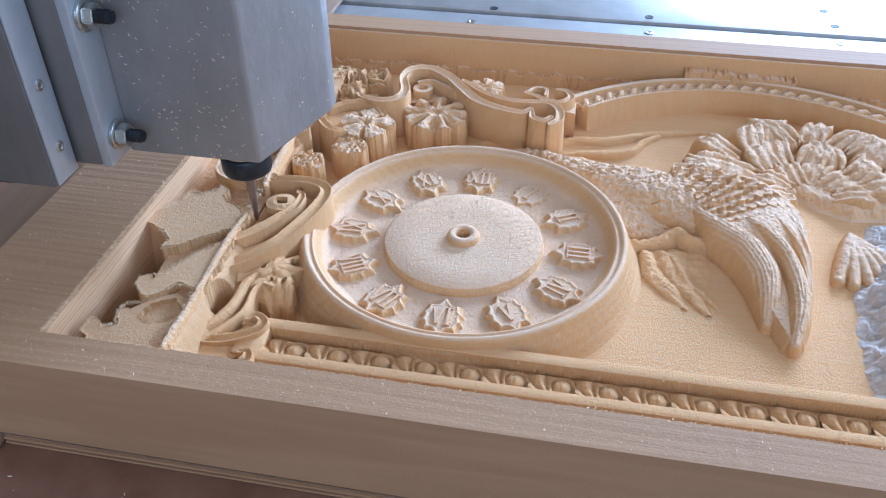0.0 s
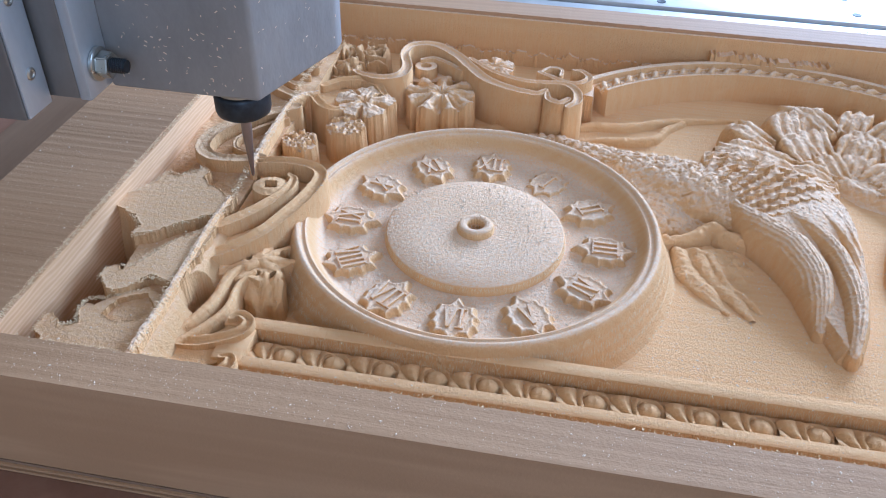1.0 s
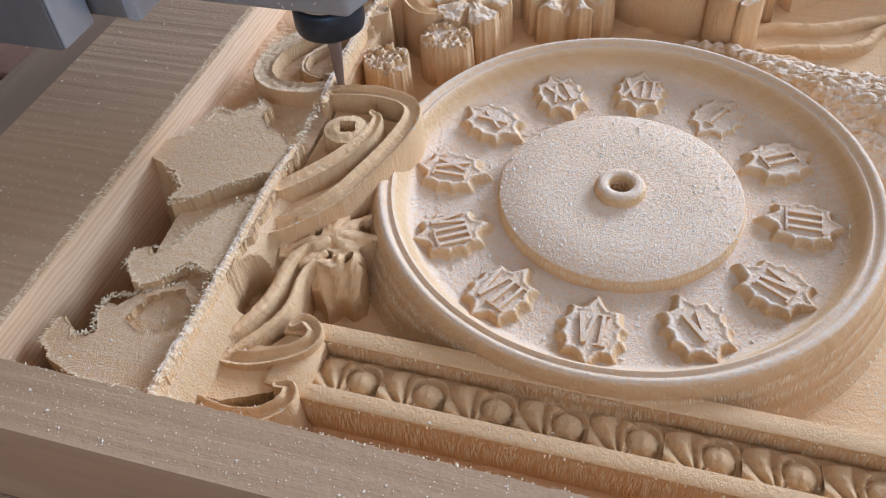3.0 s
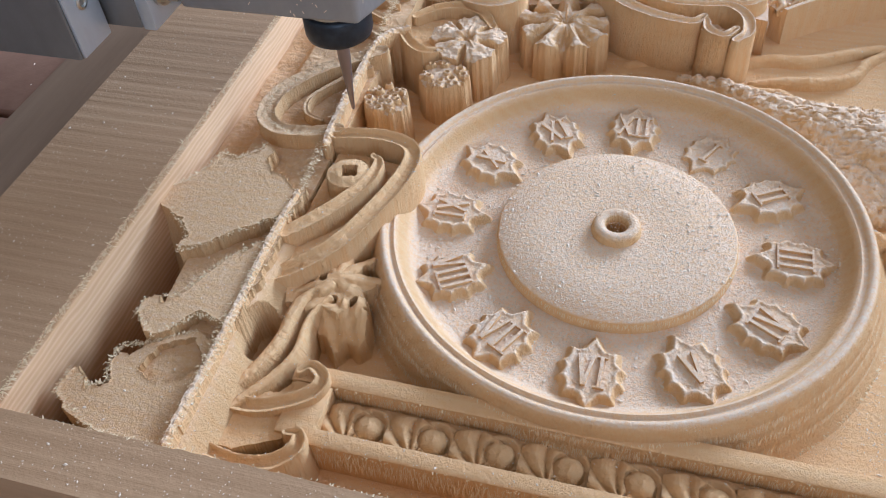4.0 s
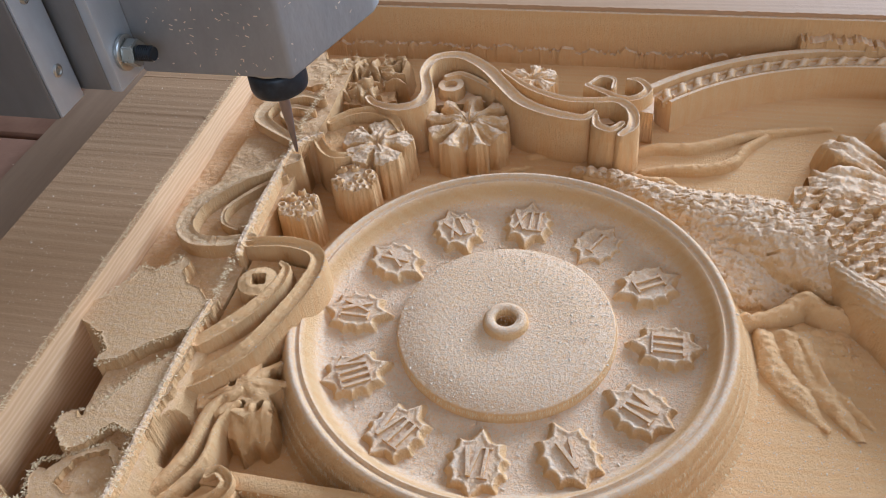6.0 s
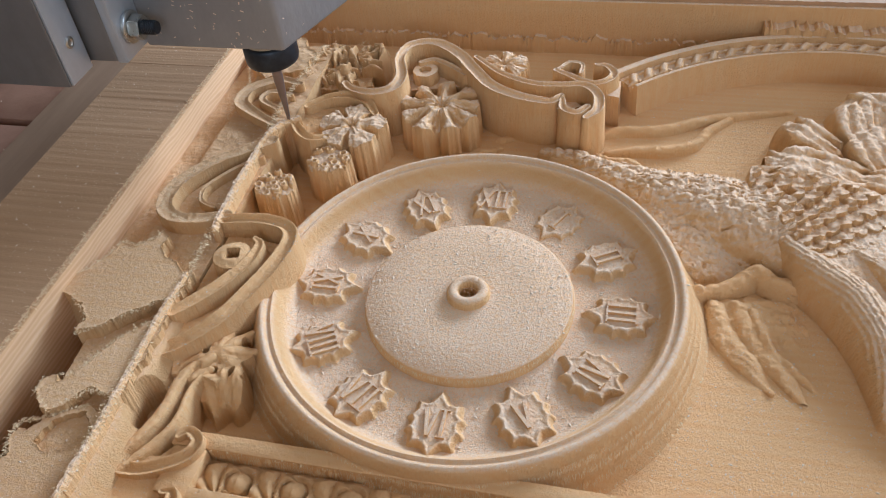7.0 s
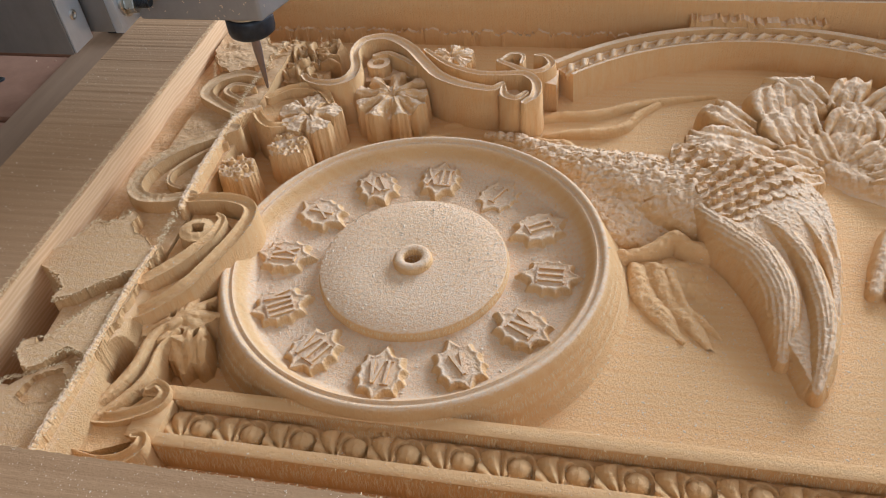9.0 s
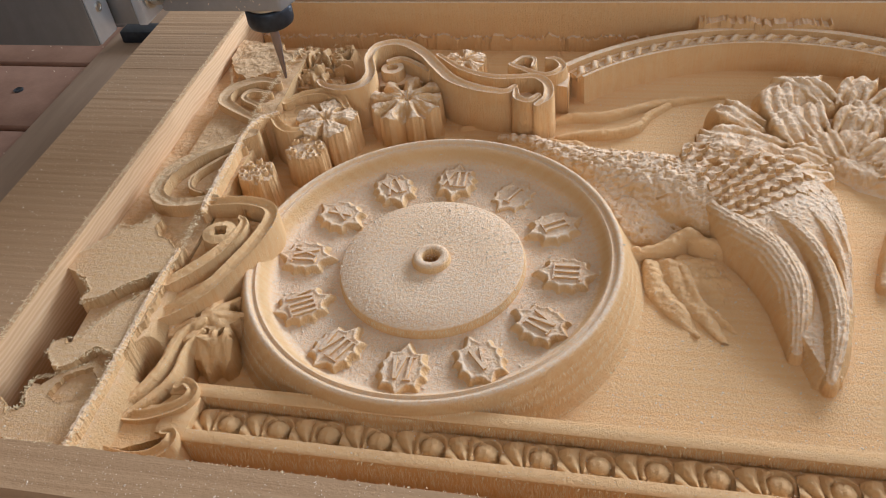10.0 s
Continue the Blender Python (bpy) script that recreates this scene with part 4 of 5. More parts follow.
        Z = np.where(d > 0, FLOOR + (top - FLOOR) * step(d, 0, 0.0008), FLOOR - 0.001)
        Z = np.maximum(Z, ribbon(X, Y, [(-146, 114), (-164, 124), (-176, 134), (-174, 150), (-158, 160), (-144, 158)], [7, 9, 11, 10, 9, 6], [8, 9, 10, 10, 10, 9], groove=0.0008))
        return np.maximum(Z, ribbon(X, Y, [(-150, 130), (-163, 138), (-160, 147), (-146, 146)], [5, 6, 6, 4], [8, 9, 9, 8], groove=0.0006))
    relief("far_plateau", (-199, -138, 106, 230), 0.5, far_plateau, WOOD_ROUGH, PANEL, "rough-cut island in the far corner")


flowers()


# ---- birds ----
def feathers(X, Y, scale, ang, seed, depth):
    """Overlapping scale feathers along a direction, as a height offset."""
    c, s = math.cos(radians(ang)), math.sin(radians(ang))
    u, v = (X * c + Y * s) * scale, (-X * s + Y * c) * scale
    v = v + 0.35 * smooth_noise(X, Y, scale * 0.35, seed)
    u = u + 0.5 * smooth_noise(X, Y, scale * 0.3, seed + 1)
    row = np.floor(u)
    w = v + 0.5 * (row % 2)
    fu, fv = u - row, np.abs(w - np.floor(w) - 0.5) * 2
    lobe = fu - 0.45 * fv ** 2
    return depth * (np.where(lobe > 0.3, 1 - 0.55 * fu, 0.30 + 0.9 * fu) - 0.6) - depth * 0.55 * step(fv, 0.72, 1.0)


def eagle():
    def body(X, Y):
        Z = ridge(X, Y, [(20, 136), (36, 130), (60, 113), (88, 99), (115, 92), (140, 84), (162, 70)], [9, 16, 30, 44, 56, 60, 54], [-22, -16, -8, -3, -1, -1, -4], 2.2)
        Z = np.maximum(Z, ridge(X, Y, [(92, 82), (112, 62), (128, 54)], [40, 48, 30], [-10, -15, -24], 2.0))
        on = Z > FLOOR
        amount = 0.55 + 0.6 * step(Y, 0.07, 0.10)
        wx = X + 0.010 * smooth_noise(X, Y, 70, 64)
        wy = Y + 0.010 * smooth_noise(X, Y, 80, 60)
        small = feathers(wx, wy, 150, -12, 61, 0.0017) * amount
        return np.where(on, Z + small + 0.0022 * smooth_noise(X, Y * 1.3, 240, 62) - 0.0030 * step(smooth_noise(X, Y * 1.4, 330, 65), 0.25, 0.7) + 0.0010 * smooth_noise(X, Y, 700, 63), Z)
    relief("bird_body", (14, 190, 24, 142), 0.55, body, WOOD, PANEL, "feathered bird body")

    def wing(X, Y):
        outline = [(128, 94), (131, 108), (137, 117), (155, 119), (178, 114), (200, 102), (214, 92), (223, 77), (225, 52), (223, 29), (219, -4), (213, -35), (209, -51), (203, -55), (197, -53), (193, -38), (188, -30), (182, -4), (173, 12), (165, 29), (158, 47), (147, 71), (136, 86)]
        d = inside(X, Y, outline)
        base = -0.0020 - 0.0065 * step(-Y, -0.055, 0.0) - 0.0040 * step(-Y, 0.0, 0.055) - 0.0060 * step(X, 0.198, 0.226)
        wide = 0.0014 + 0.0090 * step(-(X - 0.150 - (0.066 - Y) * 0.40), -0.010, 0.004)
        Z = np.where(d > -0.0008, FLOOR + (base - FLOOR) * np.clip((d + 0.0008) / wide, 0, 1) ** 0.6, FLOOR - 0.001)
        # rows of small covert feathers that follow the bend of the wing
        gap, u, side = along(X, Y, spline([(118, 116), (146, 108), (174, 94), (194, 70), (205, 40), (209, 0), (205, -54)], 10))
        U = u * 222 + 5 * smooth_noise(X, Y, 45, 66)
        V = gap * side * 1000 + 4 * smooth_noise(X, Y, 55, 67)
        row = np.floor(U / 10.5)
        q = V / 8.6 + 0.5 * (row % 2) + 0.13 * row
        fu, fv = U / 10.5 - row, np.abs(q - np.floor(q) - 0.5) * 2
        g = fu + 0.42 * fv ** 2
        lobe = np.where(g < 1, g ** 1.6, 0.25 * (g - 1)) - 0.55 * step(fv, 0.70, 1.0) * step(fu, 0.1, 0.5)
        cover = step(-U - 0.35 * V, -128, -100) * step(d, 0.0, 0.006)
        Z = np.where(d > 0, Z + 0.0030 * cover * (lobe - 0.35) + 0.0022 * cover * smooth_noise(X, Y, 300, 70), Z)
        # the long flight feathers
        for pts, w, h in (([(153, 60), (166, 42), (182, 24), (191, 2), (192, -18), (190, -36)], [12, 24, 29, 27, 19, 8], [-3, 1.5, 2, -1, -8, -20]),
                          ([(180, 58), (195, 42), (206, 18), (210, -12), (208, -34), (203, -54)], [10, 15, 17, 17, 15, 8], [-3, 1.5, 1, -3, -8, -17]),
                          ([(198, 66), (209, 52), (216, 28), (217, -4), (212, -34)], [8, 10, 10, 9, 6], [-4, -3, -5, -9, -17]),
                          ([(210, 74), (219, 56), (222, 30), (220, 4)], [8, 9, 8, 5], [-7, -9, -12, -20])):
            line = spline(pts)
            f = ridge(X, Y, pts, w, h, 2.4)
            e, k, sd = along(X, Y, line)
            barb = 0.0003 * np.sin(e * 2600 + k * 14) * step(f, FLOOR + 0.004, FLOOR + 0.006)
            Z = np.where(f > Z, f + barb, Z)
        for hx, hy, r in ((156, 97, 3.6), (166, 109, 3.2), (150, 113, 2.6), (174, 100, 3.0), (146, 101, 2.4), (182, 92, 2.6), (163, 86, 2.4), (186, 104, 2.2), (157, 78, 2.2)):
            Z = Z - 0.006 * np.exp(-(np.hypot(X * 1000 - hx, (Y * 1000 - hy) * 1.4) / r) ** 4) * (Z > FLOOR + 0.004)
        return np.where(Z > FLOOR + 0.004, Z + 0.0007 * smooth_noise(X, Y, 480, 68) + 0.0005 * smooth_noise(X, Y, 1100, 69), Z)
    relief("bird_wing", (124, 232, -58, 124), 0.48, wing, WOOD, PANEL, "folded wing with layered flight feathers")

    def far_wing(X, Y):
        rng = random.Random(12)
        d = inside(X, Y, [(152, 128), (160, 156), (176, 184), (196, 192), (240, 184), (262, 158), (300, 128), (330, 100), (262, 88), (240, 98), (222, 118), (200, 132), (170, 132)])
        Z = np.where(d > 0, FLOOR + 0.007 * step(d, 0, 0.010), FLOOR - 0.001)
        # three tiers of plump, fluted feather ends round the shoulder
        for r, n, t0, ln, cy in ((82, 11, -1.0, 26, 116), (60, 8, -6.0, 26, 112), (38, 6, -12.0, 22, 108)):
            for k in range(n):
                a = radians(186 - 176 * (k + rng.uniform(-0.2, 0.2)) / (n - 1))
                rr = r * rng.uniform(0.95, 1.06)
                w = 1.25 * r * radians(176) / n * rng.uniform(0.85, 1.1)
                bend = rng.uniform(-0.10, 0.10)
                p = [(236 + q * math.cos(a + bend * i), cy + 0.96 * q * math.sin(a + bend * i)) for i, q in enumerate((rr - ln, rr - ln * 0.5, rr - 4, rr + 3))]
                t = t0 + rng.uniform(-1.5, 1.5)
                Z = np.maximum(Z, ridge(X, Y, p, [w * 0.5, w * 0.95, w, w * 0.7], [t - 9, t - 2.5, t, t - 2], 2.6))
                for s in (-0.3, 0.0, 0.3):
                    p2 = [(x + s * w * math.sin(a), y - s * w * math.cos(a)) for x, y in p]
                    Z = np.maximum(Z, ridge(X, Y, p2, [2, w * 0.26, w * 0.34, 2], [t - 7, t - 1.0, t + 1.4, t - 1], 2.0, t - 7))
        return np.where(Z > FLOOR + 0.002, Z + 0.0018 * smooth_noise(X, Y, 200, 72) + 0.0010 * smooth_noise(X, Y, 620, 73), Z)
    relief("far_wing", (146, 340, 78, 212), 0.6, far_wing, WOOD, PANEL, "spread wing of a second bird")

    def tail(X, Y):
        Z = np.full(X.shape, FLOOR - 0.001)
        for k in range(6):
            a = radians(250 + k * 14)
            p = [(254 + u * 40 * math.cos(a), 60 + u * 46 * math.sin(a)) for u in (0.0, 0.5, 1.0)]
            Z = np.maximum(Z, ridge(X, Y, p, [10, 12, 9], [-15, -16, -22], 2.2))
        return np.where(Z > FLOOR, Z + 0.0008 * smooth_noise(X, Y, 500, 75), Z)
    relief("tail_fan", (226, 290, 4, 78), 0.6, tail, WOOD, PANEL, "small fan of tail feathers")

    def claw(X, Y):
        Z = ridge(X, Y, [(108, 26), (120, 32), (130, 36), (140, 44), (150, 38), (168, 40)], [8, 10, 12, 14, 14, 18], [-22, -20, -18, -14, -17, -19], 2.0)
        web = inside(X, Y, [(112, 30), (120, 8), (132, -4), (146, 2), (160, -6), (166, 12), (162, 36), (136, 40)])
        Z = np.maximum(Z, np.where(web > 0, FLOOR - 0.0005 + 0.0040 * step(web, 0, 0.012), FLOOR - 0.001))
        for pts, w, h in (([(120, 22), (124, 5), (134, -10), (144, -26)], [11, 15, 14, 4], [-22, -24.5, -26, -29]),
                          ([(130, 24), (136, 6), (148, -12), (158, -31)], [10, 13, 13, 4], [-22, -24, -25.5, -29]),
                          ([(138, 20), (144, -2), (154, -12), (163, -22)], [8, 8, 7, 3], [-22, -24, -26, -28.5]),
                          ([(112, 30), (104, 26), (100, 22)], [8, 7, 3], [-19, -20, -25])):
            Z = np.maximum(Z, ridge(X, Y, pts, w, h, 2.0))
        return np.where(Z > FLOOR, Z + 0.0018 * smooth_noise(X, Y, 220, 76) + 0.0010 * smooth_noise(X, Y, 520, 77), Z)
    relief("bird_claw", (96, 180, -30, 56), 0.5, claw, WOOD_CLEAN_SHADED, PANEL, "bird's leg with spread claws")

    def twigs(X, Y):
        Z = np.full(X.shape, FLOOR - 0.001)
        for pts, w, h in (([(46, 158), (66, 165), (89, 168), (114, 181), (134, 189), (168, 198)], [8, 9, 9, 8, 8, 5], [-25, -22, -22, -23, -24, -27]),
                          ([(58, 142), (74, 145), (92, 147), (108, 154), (118, 171), (130, 184)], [6, 9, 9, 8, 7, 6], [-26, -23, -22, -22, -23, -25]),
                          ([(-10, 150), (6, 158), (20, 160), (40, 150)], [8, 13, 13, 6], [-28, -26, -26, -28]),
                          ([(-30, 128), (-20, 134), (-8, 140)], [5, 7, 4], [-27, -25, -28]),
                          ([(52, 138), (60, 130), (72, 128), (80, 120)], [6, 10, 10, 8], [-25, -20, -18, -18]),
                          ([(26, 128), (36, 124), (44, 118)], [7, 10, 8], [-22, -18, -17])):
            Z = np.maximum(Z, ridge(X, Y, pts, w, h, 2.0))
        return np.where(Z > FLOOR, Z + 0.0009 * smooth_noise(X, Y, 380, 79), Z)
    relief("twig_branch", (-36, 178, 112, 212), 0.6, twigs, WOOD_CLEAN_SHADED, PANEL, "low carved twigs and leaves")


eagle()


# ---- sawdust, chips and torn fibres ----
def heap():
    def mound(X, Y):
        d = inside(X, Y, [(272, 92), (262, 50), (248, 10), (241, -40), (242, -92), (300, -96), (330, 0), (330, 84)])
        lump = 0.013 * step(d, 0, 0.03) + 0.007 * smooth_noise(X, Y, 70, 81) + 0.005 * smooth_noise(X, Y, 200, 82) + 0.003 * smooth_noise(X, Y, 520, 83)
        return np.where(d > -0.004, FLOOR - 0.002 + lump * step(d, -0.004, 0.012) + 0.004 * step(d, -0.004, 0.006), FLOOR - 0.001)
    holder = root("sawdust_heap", 0.28, 0.0, FLOOR, "grey-white heap of sawdust and scraps on the panel", "sawdust")
    holder["kind"] = "stuff"
    relief("sawdust", (226, 336, -100, 96), 0.8, mound, SCRAP, holder)


heap()


def scatter(name, count, rng, where, size, material, label, category, long=1.0, lift=0.0003):
    """Many tiny flakes resting on the panel, one object."""
    verts, faces = [], []
    P = np.array([where(rng) for _ in range(count)])
    Z = height(P[:, 0], P[:, 1])
    for (x, y), z in zip(P, Z):
        s = rng.uniform(*size) * (2.2 if rng.random() < 0.04 else 1.0)
        a = rng.uniform(0, 6.283)
        c, n = math.cos(a) * s, math.sin(a) * s
        k = len(verts)
        t = s * rng.uniform(0.15, 0.40)
        z += lift * 0.3
        verts += [(x + c * long, y + n * long, z), (x - n * 0.6, y + c * 0.6, z), (x - c * long, y - n * long, z + 0.2 * t), (x + n * 0.6, y - c * 0.6, z), (x + 0.2 * c, y + 0.2 * n, z + t)]
        faces += [(k, k + 1, k + 4), (k + 1, k + 2, k + 4), (k + 2, k + 3, k + 4), (k + 3, k, k + 4)]
    mesh = bpy.data.meshes.new(name)
    mesh.from_pydata(verts, [], faces)
    mesh.materials.append(material)
    return tagged(new(name, mesh), label, category, "", "stuff")


def litter():
    rng = random.Random(3)

    def on_dial(r):
        a, q = r.uniform(0, 6.283), 0.094 * math.sqrt(r.random())
        return q * math.cos(a), q * math.sin(a)

    def on_rails(r):
        k = r.random()
        if k < 0.45:
            return r.uniform(-0.264, 0.3), r.uniform(-0.177, -0.156)
        return r.uniform(-0.264, -0.203), r.uniform(-0.15, 0.28)

    def on_floor(r):
        return r.uniform(0.10, 0.27), r.uniform(-0.095, 0.03) if r.random() < 0.7 else r.uniform(0.03, 0.2)

    def anywhere(r):
        return r.uniform(-0.19, 0.24), r.uniform(-0.15, 0.22)
    scatter("dial_dust", 12000, rng, on_dial, (0.00018, 0.00062), DUST, "fine pale wood dust on the clock face", "sawdust")
    scatter("rail_chips", 2600, rng, on_rails, (0.00015, 0.00045), DUST, "pale wood chips on the slab's edge", "wood chips", 1.0)
    scatter("floor_dust", 2600, rng, on_floor, (0.00015, 0.0005), DUST, "pale wood dust on the carved background", "sawdust", 1.2)
    scatter("carving_dust", 14000, rng, anywhere, (0.00015, 0.00042), DUST, "fine pale wood dust over the carving", "sawdust")
    # chips on the brown bed, whose level is its own
    chips = [(rng.uniform(-0.6, 0.4), rng.uniform(-0.36, -0.19)) for _ in range(420)] + [(rng.uniform(-0.6, -0.34), rng.uniform(-0.2, 0.34)) for _ in range(160)]
    verts, faces = [], []
    for x, y in chips:
        s, a, k = rng.uniform(0.0004, 0.0013), rng.uniform(0, 6.283), len(verts)
        c, n = math.cos(a) * s, math.sin(a) * s
        z = -0.0468
        verts += [(x + c * 1.5, y + n * 1.5, z), (x - n * 0.5, y + c * 0.5, z), (x - c * 1.5, y - n * 1.5, z + 0.0003), (x + n * 0.5, y - c * 0.5, z), (x, y, z + 0.0005)]
        faces += [(k, k + 1, k + 4), (k + 1, k + 2, k + 4), (k + 2, k + 3, k + 4), (k + 3, k, k + 4)]
    mesh = bpy.data.meshes.new("bed_chips")
    mesh.from_pydata(verts, [], faces)
    mesh.materials.append(DUST)
    tagged(new("bed_chips", mesh), "scattered pale wood chips on the brown bed", "wood chips", "", "stuff")


litter()


def fibres():
    """Torn wood fibres along the fresh edges."""
    rng = random.Random(8)
    verts, faces = [], []

    def strand(x, y, z, dx, dy, dz, ln, w):
        k = len(verts)
        px, py = -dy, dx
        bend = rng.uniform(-0.6, 0.6)
        for u in (0.0, 0.5, 1.0):
            q = w * (1 - 0.75 * u)
            cx = x + ln * (dx * u + bend * px * u * u)
            cy = y + ln * (dy * u + bend * py * u * u)
            cz = z + ln * (dz * u - 0.25 * u * u)
            verts.extend([(cx - px * q, cy - py * q, cz), (cx + px * q, cy + py * q, cz + 0.3 * q)])
        faces.extend([(k, k + 1, k + 3, k + 2), (k + 2, k + 3, k + 5, k + 4)])

    def fringe(line, z, side, n, ln, spread=0.0006, up=0.7):
        p = np.array(line, float) * 0.001
        seg = np.hypot(*(p[1:] - p[:-1]).T)
        for _ in range(n):
            i = rng.choices(range(len(seg)), seg)[0]
            u = rng.random()
            x, y = p[i] + (p[i + 1] - p[i]) * u
            t = (p[i + 1] - p[i]) / seg[i]
            a = side * (1 if rng.random() < 0.8 else -1)
            dx, dy = -t[1] * a + rng.uniform(-0.8, 0.8), t[0] * a + rng.uniform(-0.8, 0.8)
            strand(x + rng.gauss(0, spread), y + rng.gauss(0, spread), z + rng.uniform(-0.0015, 0.0003), dx, dy, rng.uniform(-0.3, up), ln * rng.uniform(0.1, 0.45), rng.uniform(0.00008, 0.00022))
    # slab's inner edges
    fringe([(-200.6, -154), (-200.6, 264)], TOP, -1, 4200, 0.0034, 0.0006)
    fringe([(-192, -155), (300, -155)], TOP, 1, 900, 0.0018, 0.0004)
    # the cutter's torn line
    line = [(-137, -150), (-138, -100), (-140, -50), (-139, -20), (-141, 20), (-142, 60), (-143, 100), (-145, 140), (-140, 200)]
    fringe(line, 0.0130, 1, 3000, 0.0026, 0.0014, 0.9)
    # the dial's foot and crest
    ring = [(116.4 * math.cos(k / 40 * 6.2832), 1.2 + 116.4 * math.sin(k / 40 * 6.2832)) for k in range(41)]
    fringe(ring, FLOOR + 0.002, -1, 1500, 0.0022, 0.0004, 0.5)
    # upright hairs standing out of the dial's wall, the disc's edge and the tall walls

    def hairs(line, z0, z1, side, n, ln):
        p = np.array(line, float) * 0.001
        seg = np.hypot(*(p[1:] - p[:-1]).T)
        for _ in range(n):
            i = rng.choices(range(len(seg)), seg)[0]
            x, y = p[i] + (p[i + 1] - p[i]) * rng.random()
            t = (p[i + 1] - p[i]) / seg[i]
            l, w, z = ln * rng.uniform(0.3, 1.0), rng.uniform(0.00006, 0.00014), rng.uniform(z0, z1)
            out = rng.uniform(0.0002, 0.0009)
            ox, oy, k = -t[1] * side, t[0] * side, len(verts)
            lean = rng.uniform(-0.25, 0.25) * l
            for u, q in ((0.0, w), (1.0, 0.3 * w)):
                e = 0.0001 + out * u
                cx, cy, cz = x + ox * e + t[0] * lean * u, y + oy * e + t[1] * lean * u, z - l * u
                verts.extend([(cx - t[0] * q, cy - t[1] * q, cz), (cx + t[0] * q, cy + t[1] * q, cz)])
            faces.append((k, k + 1, k + 3, k + 2))
    for radius, z0, z1, n, ln in ((107.6, -0.004, 0.000, 1800, 0.003), (109.6, -0.009, -0.004, 2600, 0.004), (112.4, -0.015, -0.010, 3000, 0.004), (52.1, -0.0075, -0.0046, 1400, 0.0025)):
        hairs([(radius * math.cos(k / 90 * 6.2832), radius * math.sin(k / 90 * 6.2832)) for k in range(91)], z0, z1, -1, n, ln)
    hairs([(-111, -106.5), (300, -106.5)], -0.009, -0.003, -1, 1800, 0.004)
    hairs([(-98, -131.5), (300, -131.5)], -0.014, -0.0035, -1, 2200, 0.006)
    # the moulding's edges
    fringe([(-98, -131.5), (300, -131.5)], -0.0034, -1, 420, 0.0018, 0.0003, 0.5)
    fringe([(-98, -106.5), (300, -106.5)], -0.0030, -1, 420, 0.0018, 0.0003, 0.5)
    # island edges
    fringe([(-200, -30), (-194, -25), (-188, -12), (-186, -3), (-177, -5), (-170, 2), (-167, 7)], 0.0125, 1, 620, 0.0022)
    fringe([(-136, -34), (-146, -41), (-156, -49), (-168, -60), (-177, -66), (-177, -56), (-193, -42)], 0.0125, -1, 520, 0.0020)
    fringe([(-145, -53), (-156, -65), (-165, -86), (-178, -92), (-178, -99), (-166, -108), (-152, -94), (-138, -97)], 0.0115, 1, 800, 0.0022)
    fringe([(-192, -128), (-191, -138), (-168, -150), (-136, -151)], 0.0085, 1, 600, 0.0022)
    fringe([(-192, -128), (-180, -133), (-174, -129), (-178, -121), (-177, -113), (-168, -110), (-150, -100)], 0.0085, 1, 800, 0.0024)
    fringe([(-140, 86), (-166, 68), (-180, 46), (-178, 26), (-160, 16), (-140, 22)], 0.0125, 1, 800, 0.0020)
    fringe([(-186, 205), (-190, 180), (-182, 160), (-184, 140), (-180, 118)], 0.007, 1, 520, 0.0022)
    for _ in range(260):
        x, y = rng.uniform(-0.150, -0.108), rng.uniform(0.172, 0.222)
        z = rng.uniform(-0.004, 0.008)
        strand(x, y, z, rng.uniform(-1, 1), rng.uniform(-1, 1), rng.uniform(0.1, 1.4), rng.uniform(0.0008, 0.0028), rng.uniform(0.00008, 0.00025))
    mesh = bpy.data.meshes.new("torn_fibre")
    mesh.from_pydata(verts, [], faces)
    mesh.materials.append(FIBRE)
    tagged(new("torn_fibre", mesh), "pale torn wood fibres along the cut edges", "wood fibres", "", "stuff")


fibres()


# ---- the spindle head, built round its cutter's tip ----
SPINDLE = root("spindle_head", 0, 0, 0, "grey aluminium router spindle with a tapered cutter", "router spindle")


def hexagon(r, x0, x1, cy, cz):
    bm = bmesh.new()
    a = [bm.verts.new((x0, cy + r * math.cos(k * math.pi / 3 + 0.2), cz + r * math.sin(k * math.pi / 3 + 0.2))) for k in range(6)]
    b = [bm.verts.new((x1, cy + r * math.cos(k * math.pi / 3 + 0.2), cz + r * math.sin(k * math.pi / 3 + 0.2))) for k in range(6)]
    for k in range(6):
        j = (k + 1) % 6
        bm.faces.new((a[k], a[j], b[j], b[k]))
    bm.faces.new(a[::-1])
    bm.faces.new(b)
    bmesh.ops.bevel(bm, geom=bm.edges[:], offset=0.0006, segments=2, affect='EDGES')
    bmesh.ops.recalc_face_normals(bm, faces=bm.faces)
    return bm


def turned_x(profile, cy, cz, segs=28):
    """A turned piece on a level axis along x: profile of (radius, x)."""
    bm = lathe([(r, x) for r, x in profile], segs)
    bmesh.ops.transform(bm, matrix=Matrix.Translation((0, cy, cz)) @ Matrix.Rotation(radians(90), 4, 'Y'), verts=bm.verts)
    return bm


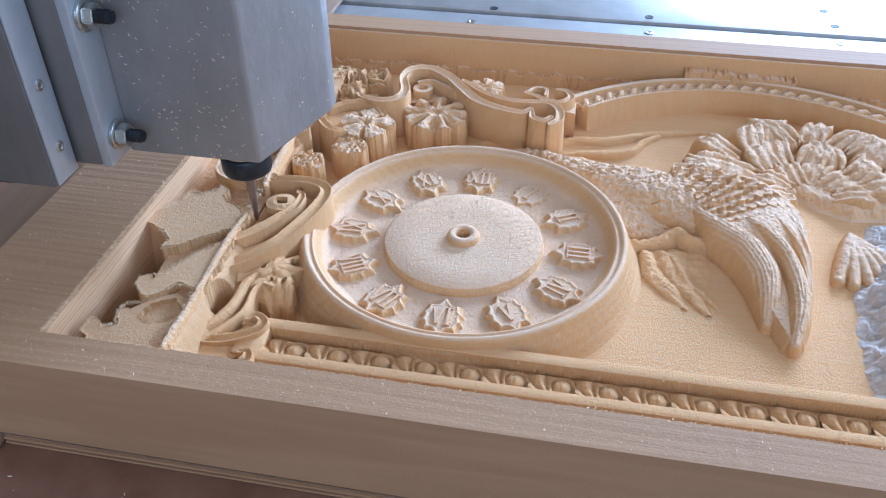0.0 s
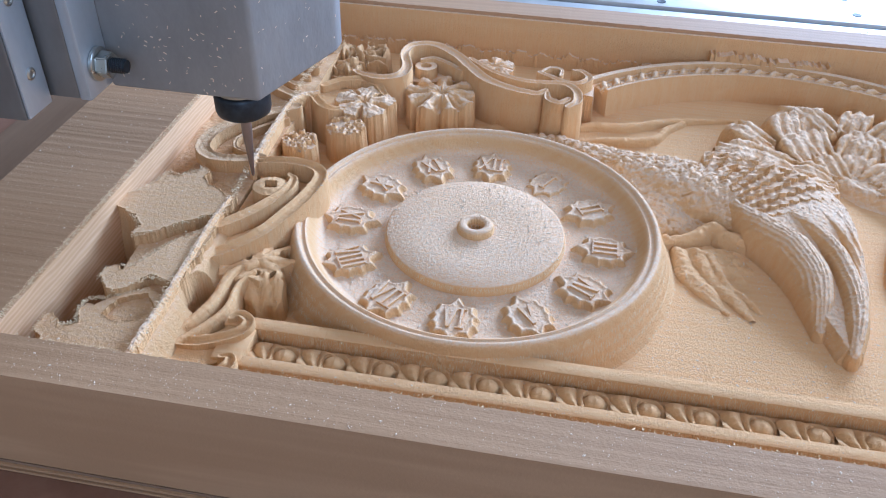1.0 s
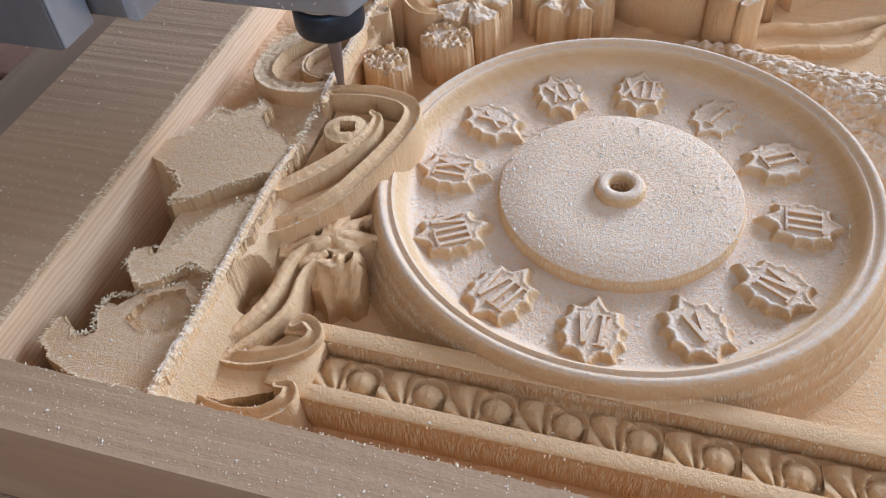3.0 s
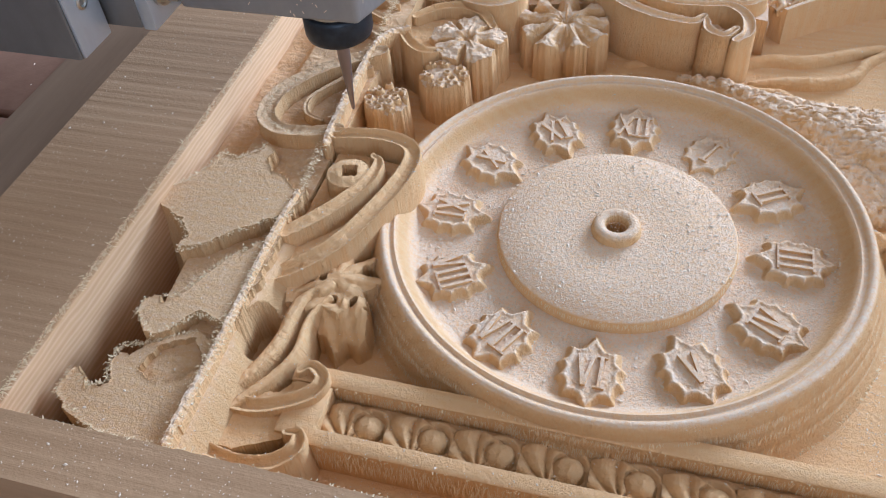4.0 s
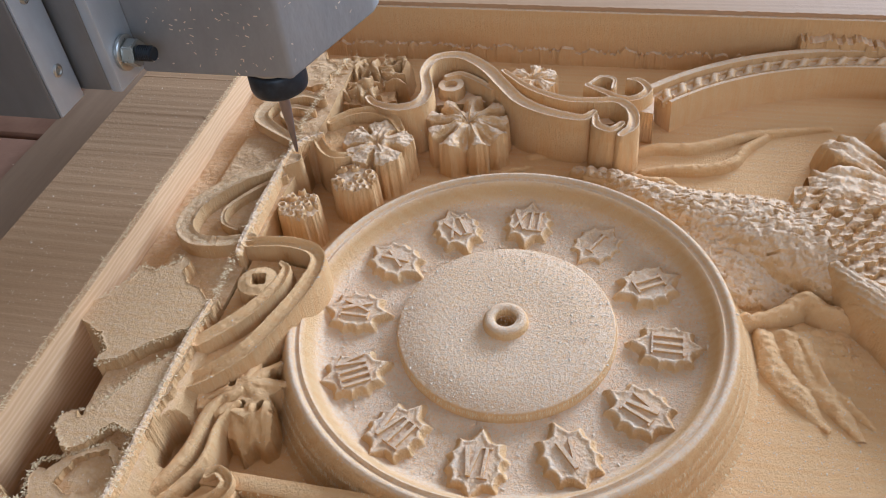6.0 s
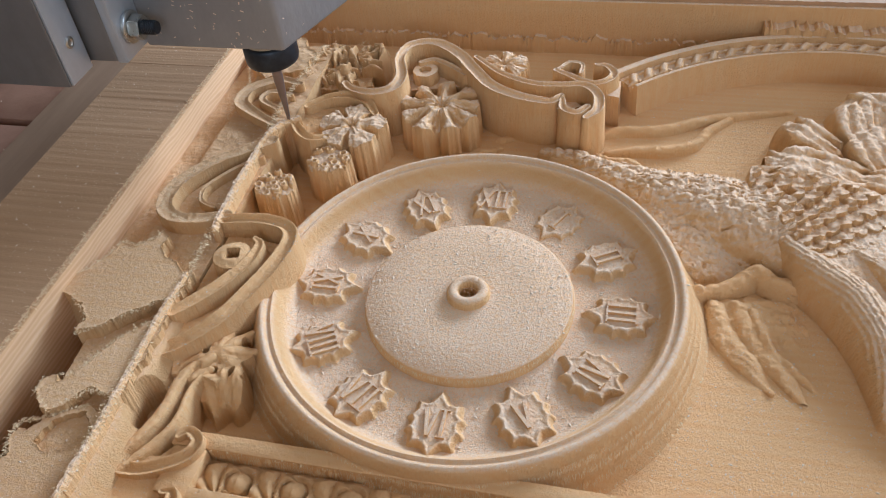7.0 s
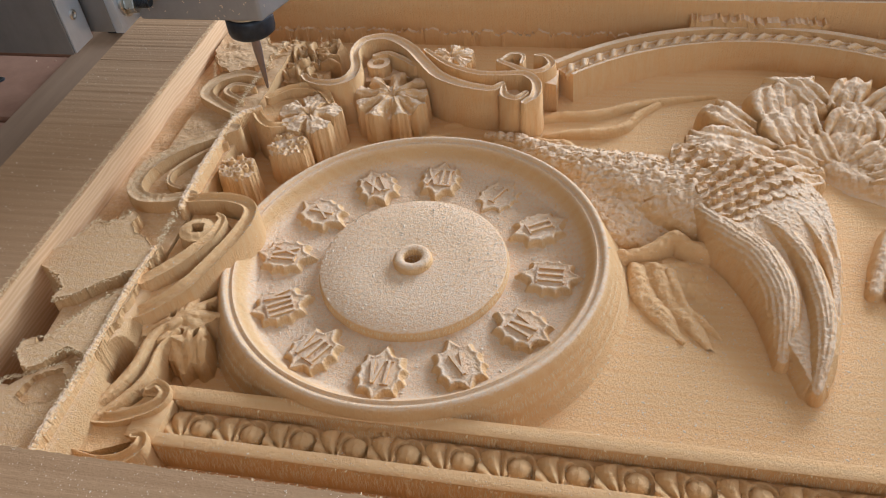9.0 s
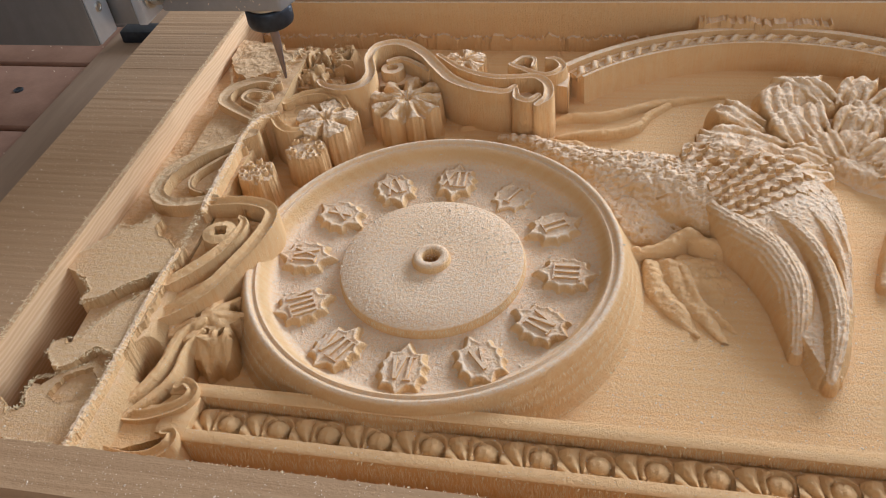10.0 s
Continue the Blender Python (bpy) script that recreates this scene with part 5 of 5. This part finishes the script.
def spindle():
    part("cutter", lathe([(0, 0), (0.0006, 0.0002), (0.0009, 0.001), (0.0030, 0.030), (0.0030, 0.050)], 32), CARBIDE, SPINDLE, "brown tapered carving bit", 60)
    nut = part("collet_nut", lathe([(0.0030, 0.0425), (0.0095, 0.0420), (0.0125, 0.0424), (0.0150, 0.0442), (0.0156, 0.0465), (0.0156, 0.0550), (0.0150, 0.0565), (0.0146, 0.0568), (0.0100, 0.0572)], 64), BLACK, SPINDLE, "black collet nut", 40)
    part("spindle_nose", lathe([(0.0135, 0.0570), (0.0142, 0.0575), (0.0142, 0.0598), (0.0128, 0.0605), (0.0128, 0.0680)], 48), STEEL, SPINDLE, "bright steel spindle nose", 40)
    # housing: a block whose cheek leans outwards
    # carried up beyond view, and its plate widened, to shade the panel's left edge
    z0, z1 = 0.0605, 0.40
    bm = prism([(-0.066, -0.019), (0.018, -0.019), (0.0405, 0.052), (0.0405, 0.064), (-0.066, 0.064)], z0, z1)
    bmesh.ops.bevel(bm, geom=bm.edges[:], offset=0.0022, segments=3, affect='EDGES', profile=0.5)
    part("housing", bm, HOUSING, SPINDLE, "cast grey aluminium housing", 35)
    part("bracket_flange", box(-0.0705, -0.0640, -0.0425, -0.0188, z0 + 0.003, z1, 0.0012), BRIGHT, SPINDLE, "light sawn flange of the bracket")
    part("bracket_web", box(-0.0900, -0.0700, -0.0430, -0.0360, z0 + 0.004, z1, 0.0012), BRACKET, SPINDLE, "grey bracket plate")
    plate = part("mounting_plate", box(-0.260, -0.0865, -0.0660, -0.0440, z0 + 0.001, z1, 0.0014), BRACKET, SPINDLE, "thick brushed mounting plate")
    part("plate_edge", box(-0.0865, -0.0850, -0.0650, -0.0450, z0 + 0.002, z1, 0.0005), BRIGHT, plate, "bright sawn edge")
    part("back_plate", box(-0.260, -0.0650, 0.010, 0.060, z0, z1, 0.0014), BRACKET, SPINDLE)
    for z in (0.0795, 0.152):
        cy = -0.0305
        bolt = part("bolt", turned_x([(0, -0.0640), (0.0085, -0.0640), (0.0090, -0.0635), (0.0090, -0.0620), (0.0085, -0.0616), (0.0045, -0.0616)], cy, z), STEEL, SPINDLE, "zinc washer", 40)
        part("nut", hexagon(0.0072, -0.0616, -0.0550, cy, z), STEEL, bolt, "zinc hex nut", 30)
        rings = [(0.0038, -0.0552)]
        for k in range(7):
            rings += [(0.0040, -0.0550 + 0.0011 * k), (0.0035, -0.0545 + 0.0011 * k)]
        part("stud", turned_x(rings + [(0.0034, -0.0470), (0, -0.0470)], cy, z), BLACK, bolt, "dark threaded stud end", 25)
    for z in (0.083, 0.121):
        part("grub_screw", turned_x([(0, -0.0856), (0.0032, -0.0856), (0.0034, -0.0846), (0.0022, -0.0842), (0.0016, -0.0848), (0, -0.0849)], -0.0550, z, 12), STEEL, plate)

    # specks of wood clinging to the faces
    rng = random.Random(21)
    bm = bmesh.new()
    for _ in range(150):
        front = rng.random() < 0.75
        z = rng.uniform(z0 + 0.002, 0.16)
        if front:
            p, u, nrm = Vector((rng.uniform(-0.06, 0.014), -0.0191, z)), Vector((1, 0, 0)), Vector((0, -1, 0))
        else:
            k = rng.random()
            p, u, nrm = Vector((0.018 + 0.0225 * k, -0.019 + 0.071 * k, z)), Vector((0.3, 0.95, 0)), Vector((0.954, -0.3, 0))
        a, ln, w = rng.uniform(0, 3.14), rng.uniform(0.0006, 0.0022), rng.uniform(0.00012, 0.0003)
        d = u * math.cos(a) + Vector((0, 0, 1)) * math.sin(a)
        e = nrm.cross(d)
        q = [bm.verts.new(p + d * ln * i + e * w * j + nrm * h) for i, j, h in ((-0.5, -1, 0), (0.5, -1, 0.0003), (0.5, 1, 0.0003), (-0.5, 1, 0))]
        bm.faces.new(q)
    tagged(part("clinging_speck", bm, DUST, SPINDLE, "tiny wood specks clinging to the housing", 0), kind="stuff")


spindle()


# ---- what moves ----
def motions():
    rows = [(0, -15, -1), (0.5, -4, 8), (0.8, 2, 12), (1, 6, 10.5), (1.5, 11, -1), (1.8, 16, 3), (2.2, 22, 12), (3.3, 28, -3), (3.5, 30, 1), (4, 42, 11), (4.5, 54, 13), (4.8, 63, 11), (5, 67, 14), (5.5, 80, 15), (5.7, 85, 15.5), (6.8, 114, 16), (7, 116, 9), (7.5, 121, -5), (8, 133, -1), (8.5, 138, 14), (8.7, 141, 17), (9, 147, 7), (9.4, 150, -3), (9.5, 151, -1), (9.7, 153, 5), (10, 156, 14)]
    walk(SPINDLE, [(t, pose(-0.136, y * 0.001, z * 0.001)) for t, y, z in rows])


motions()
